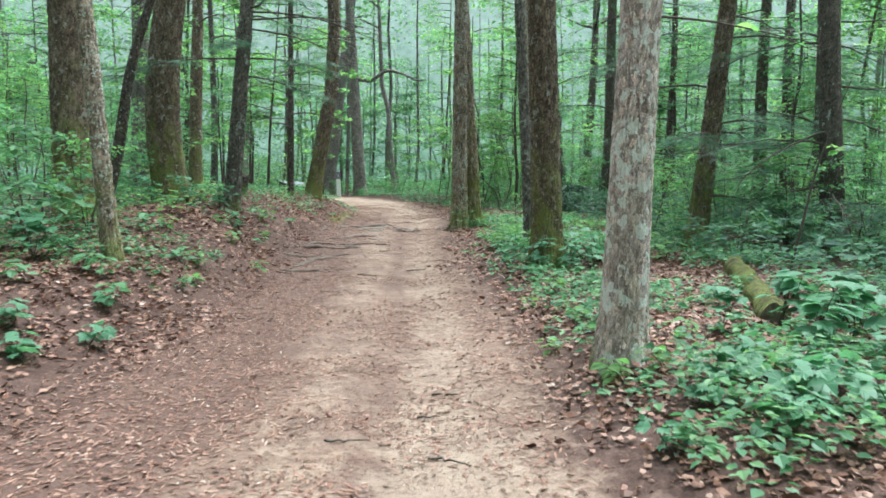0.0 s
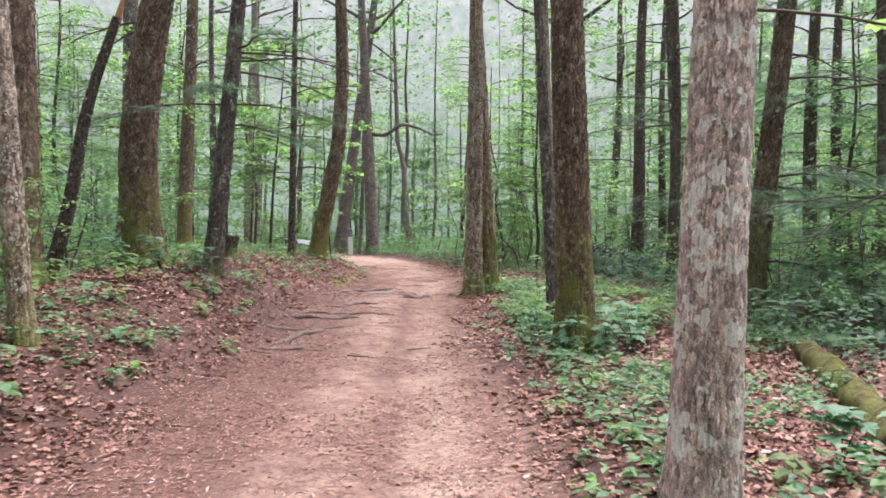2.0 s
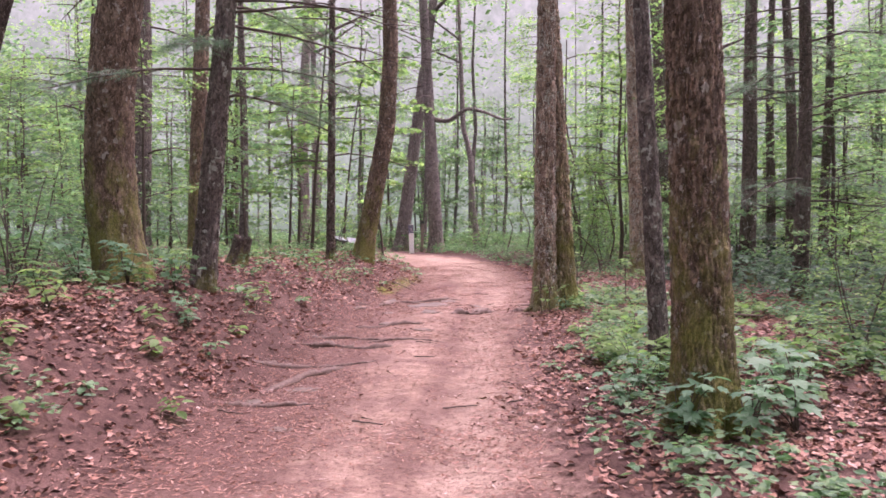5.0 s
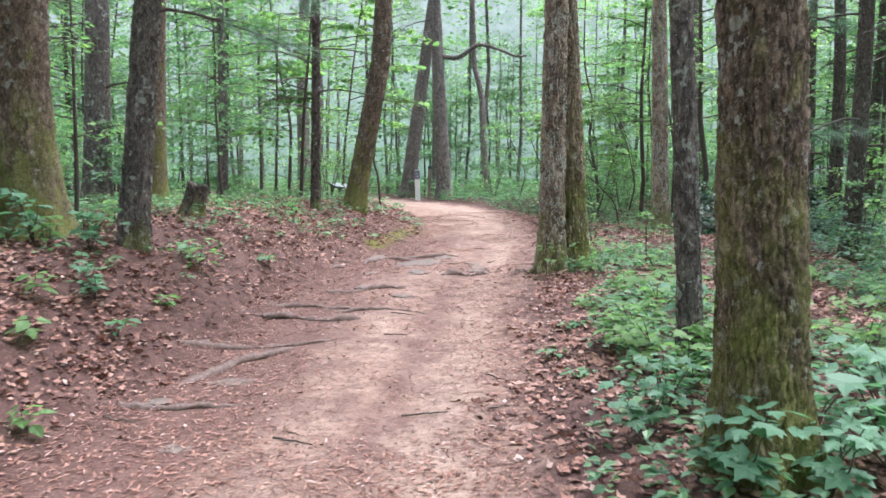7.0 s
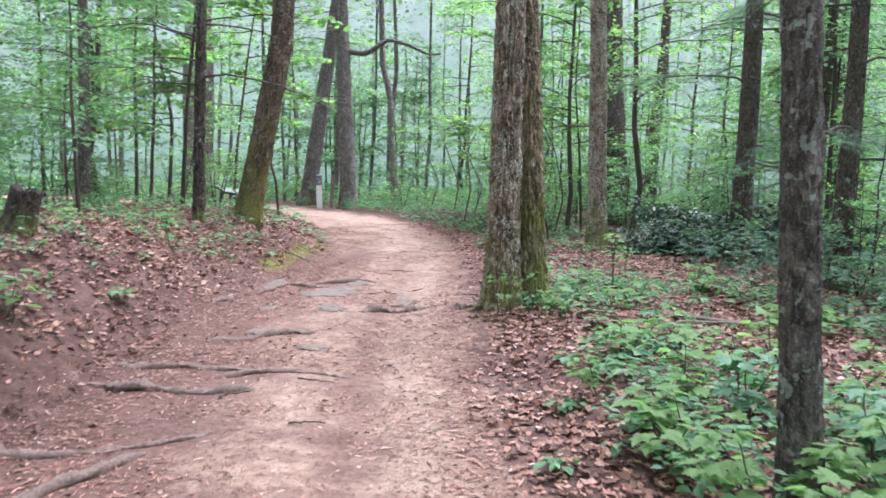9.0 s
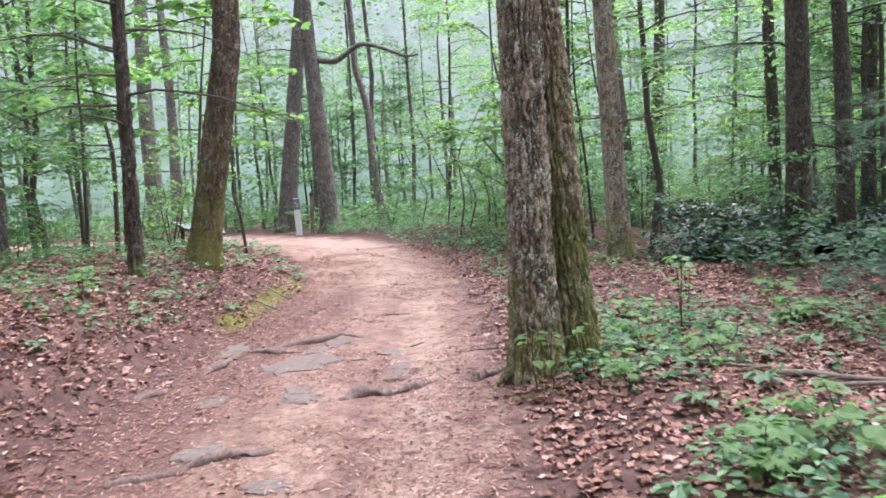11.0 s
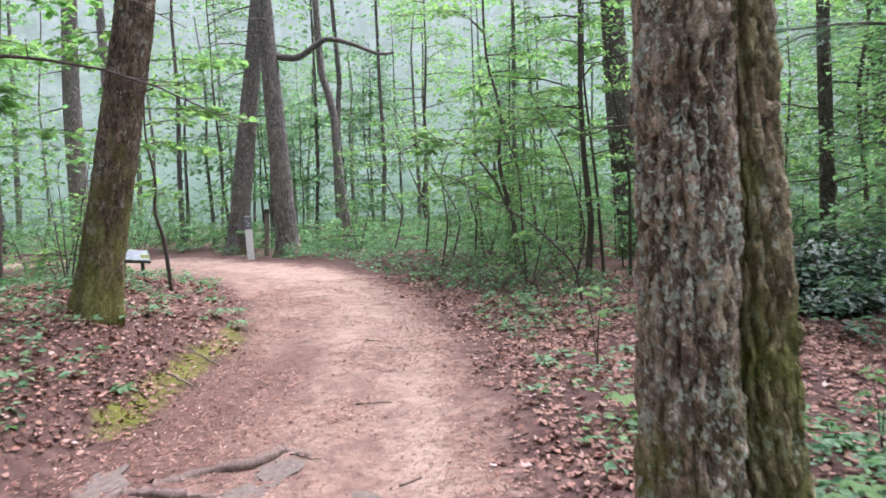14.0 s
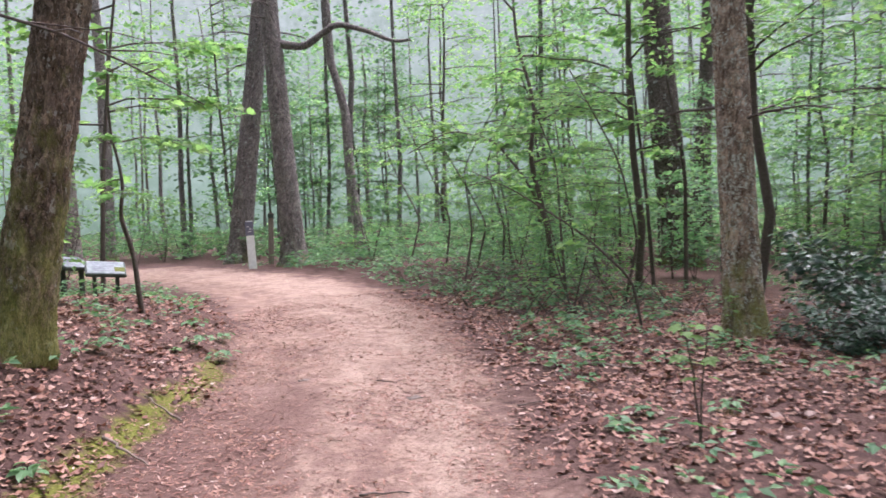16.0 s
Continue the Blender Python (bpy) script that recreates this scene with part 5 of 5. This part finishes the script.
set_out(seedling(0.95, 2, 8, 0.13, "maple", "slender bright yellow-green maple sapling", 0.18, "shrub"), [(1.75, 19.15, 0.9), (1.1, 22.9, 1.0), (2.1, 20.1, 0.7), (2.6, 26.2, 0.6)])
set_out(seedling(0.42, 1, 8, 0.085, "bright", "leafy sprig growing at the twin tree's foot", 0.05), [(0.31, 17.98, 1.2), (0.44, 18.0, 0.9), (0.70, 18.15, 0.9)])


# ---- shrubs and saplings with a place of their own ----
def evergreen(x, y, s):
    t = thing("evergreen_bush", pose(x, y, at_ground(x, y, -0.05), 0, 0, rng.uniform(0, 360)) @ Matrix.Scale(s, 4), "dark glossy evergreen bush in the undergrowth", "bush", "evergreen bushes")
    paths, tips = [], []
    for i in range(16):
        a = rng.uniform(0, 6.28)
        p, q = twiggy((0, 0, 0.05), (math.cos(a), math.sin(a), 0), rng.uniform(0.6, 1.15), rng.uniform(0.3, 1.5), -0.3, 0.014, 7)
        paths += p
        tips += q
    wood("stem", paths, 5, t)
    piece("foliage", mesh_of("foliage", *leaf_along(tips, 16, 0.09, 0.10, OVAL, 0.4), LEAF_DARK), t)


for a in ((4.5, 25.6, 0.9), (5.3, 26.3, 1.1), (6.3, 26.6, 1.1), (5.0, 27.2, 1.2), (6.8, 25.6, 1.0), (3.7, 25.8, 0.6), (7.6, 26.0, 1.1)):
    evergreen(*a)


def crooked(x, y, curve, r, label, leaves=260, material=LEAF_LIGHT, template=LOBED, size=0.12, forks=5, reach=1.0, low=0.4):
    """A thin sapling whose stem follows a drawn bend."""
    t = thing("sapling", pose(x, y, at_ground(x, y, -0.03)), label, "sapling", "understory saplings")
    c = np.array(curve, float)
    s = np.linspace(0, 1, 24)
    u = np.linspace(0, 1, len(c))
    pts = np.stack([np.interp(s, u, c[:, 0]), rng.normal(0, 0.01, 24).cumsum(), np.interp(s, u, c[:, 1])], 1)
    pts[1:-1] = (pts[:-2] + pts[1:-1] + pts[2:]) / 3
    piece("stem", mesh_of("stem", *tubes([(pts, r * (1 - 0.7 * s))], 7), TWIG, True), t)
    tips = []
    for i in range(forks):
        k = int((low + (1 - low) * (i + 0.5) / forks) * 23)
        a = rng.uniform(0, 6.28)
        p, q = twiggy(pts[k], (math.cos(a), math.sin(a), 0), reach * rng.uniform(0.6, 1.2), 0.25, -0.25, r * 0.4, 6)
        wood("branch", p, 5, t)
        tips += q
    piece("foliage", mesh_of("foliage", *leaf_along(tips, leaves / len(tips), 0.07, size, template), material), t)


crooked(-4.1, 27.45, [(0, 0), (-0.06, 0.8), (-0.18, 1.2), (-0.12, 1.6), (-0.25, 2.3), (-0.2, 3.4)], 0.035, "crooked thin sapling beside the trail", 200, reach=0.8, low=0.5)
crooked(-5.6, 25.5, [(0, 0), (0.1, 2), (0.3, 4), (0.5, 6.5)], 0.05, "young maple with bright green leaves over the bank", 1300, reach=2.4, forks=12, size=0.15)
crooked(-6.6, 27.5, [(0, 0), (0.1, 2), (-0.3, 4), (-0.5, 6.5)], 0.05, "young maple with bright green leaves behind the bank", 1300, reach=2.4, forks=12, size=0.15, low=0.3)
crooked(1.7, 32.5, [(0, 0), (-0.05, 1.0), (-0.35, 2.3), (-0.2, 3.3), (-0.55, 4.6), (-0.5, 7.5)], 0.06, "crooked forked sapling with light green leaves", 1100, reach=2.3, forks=11, size=0.13)
crooked(1.7, 32.55, [(0, 0.9), (-0.4, 1.9), (-1.0, 2.7), (-1.8, 2.9), (-2.6, 2.5)], 0.03, "arching thin stem with light green leaves", 420, reach=0.9, forks=7, size=0.12)
crooked(3.3, 31.5, [(0, 0), (-0.1, 2), (-0.3, 4.0), (-0.2, 7)], 0.04, "thin upright sapling with light green leaves", 700, reach=1.6, forks=9)
crooked(3.7, 31.0, [(0, 0), (0.05, 2), (-0.35, 4.2), (-0.5, 7)], 0.04, "thin upright sapling with light green leaves", 700, reach=1.6, forks=9)
crooked(1.95, 27.4, [(0, 0), (-0.1, 0.6), (-0.7, 1.2), (-1.5, 1.75), (-2.0, 2.0)], 0.02, "thin bent sapling arching over the litter", 120, reach=0.4, forks=5)
crooked(4.7, 10.7, [(0, 0), (0.15, 0.8), (0.35, 1.6), (0.7, 2.6)], 0.022, "thin dark leaning dead stem", 8, reach=0.3, forks=1)
crooked(-4.6, 8.9, [(0, 0), (-0.15, 0.5), (-0.35, 1.0), (-0.6, 1.6)], 0.018, "young sapling with soft green leaves beside a slim tree", 260, LEAF_GROUND, OVAL, 0.13, 7, 0.75, 0.3)
crooked(-5.3, 10.4, [(0, 0), (0.1, 0.5), (0.1, 1.0), (0.0, 1.5)], 0.018, "young sapling with soft green leaves by a thick trunk", 240, LEAF_GROUND, OVAL, 0.12, 7, 0.7, 0.3)
crooked(-6.4, 32.0, [(0, 0), (0.1, 2), (0.4, 4.5), (0.9, 7.5)], 0.05, "young maple with bright green leaves by the bend", 1300, reach=2.6, forks=12, size=0.17, low=0.45)
for x, y in ((0.4, 34.5), (0.9, 33.9), (-0.2, 35.4), (1.2, 35.0), (0.1, 33.2), (2.4, 33.6), (2.9, 34.6), (-1.0, 36.5), (1.6, 30.6), (2.3, 29.6)):
    crooked(x, y, [(0, 0), (rng.normal(0, 0.2), 1.0), (rng.normal(-0.2, 0.3), 2.2), (rng.normal(-0.3, 0.4), 3.6)], 0.026, "thin dark-stemmed sapling at the trail's edge", 300, LEAF_LIGHT, KITE, 0.12, 7, 1.2, 0.45)


def lit_branch(x, y, z, a, n, label, leaves=30, size=0.13, kind=LOBED):
    t = thing("leafy_branch", pose(x, y, z), label, "branch")
    p, q = twiggy((0, 0, 0), (math.cos(a), math.sin(a), 0), n, -0.05, -0.12, 0.012, 5)
    wood("stem", p, 5, t)
    piece("foliage", mesh_of("foliage", *leaf_along(q, leaves / len(q), 0.03, size, kind), LEAF_LIGHT), t)


lit_branch(1.47, 5.78, 2.74, -0.1, 1.4, "bare twig with a few bright leaves on the pale tree", 9)
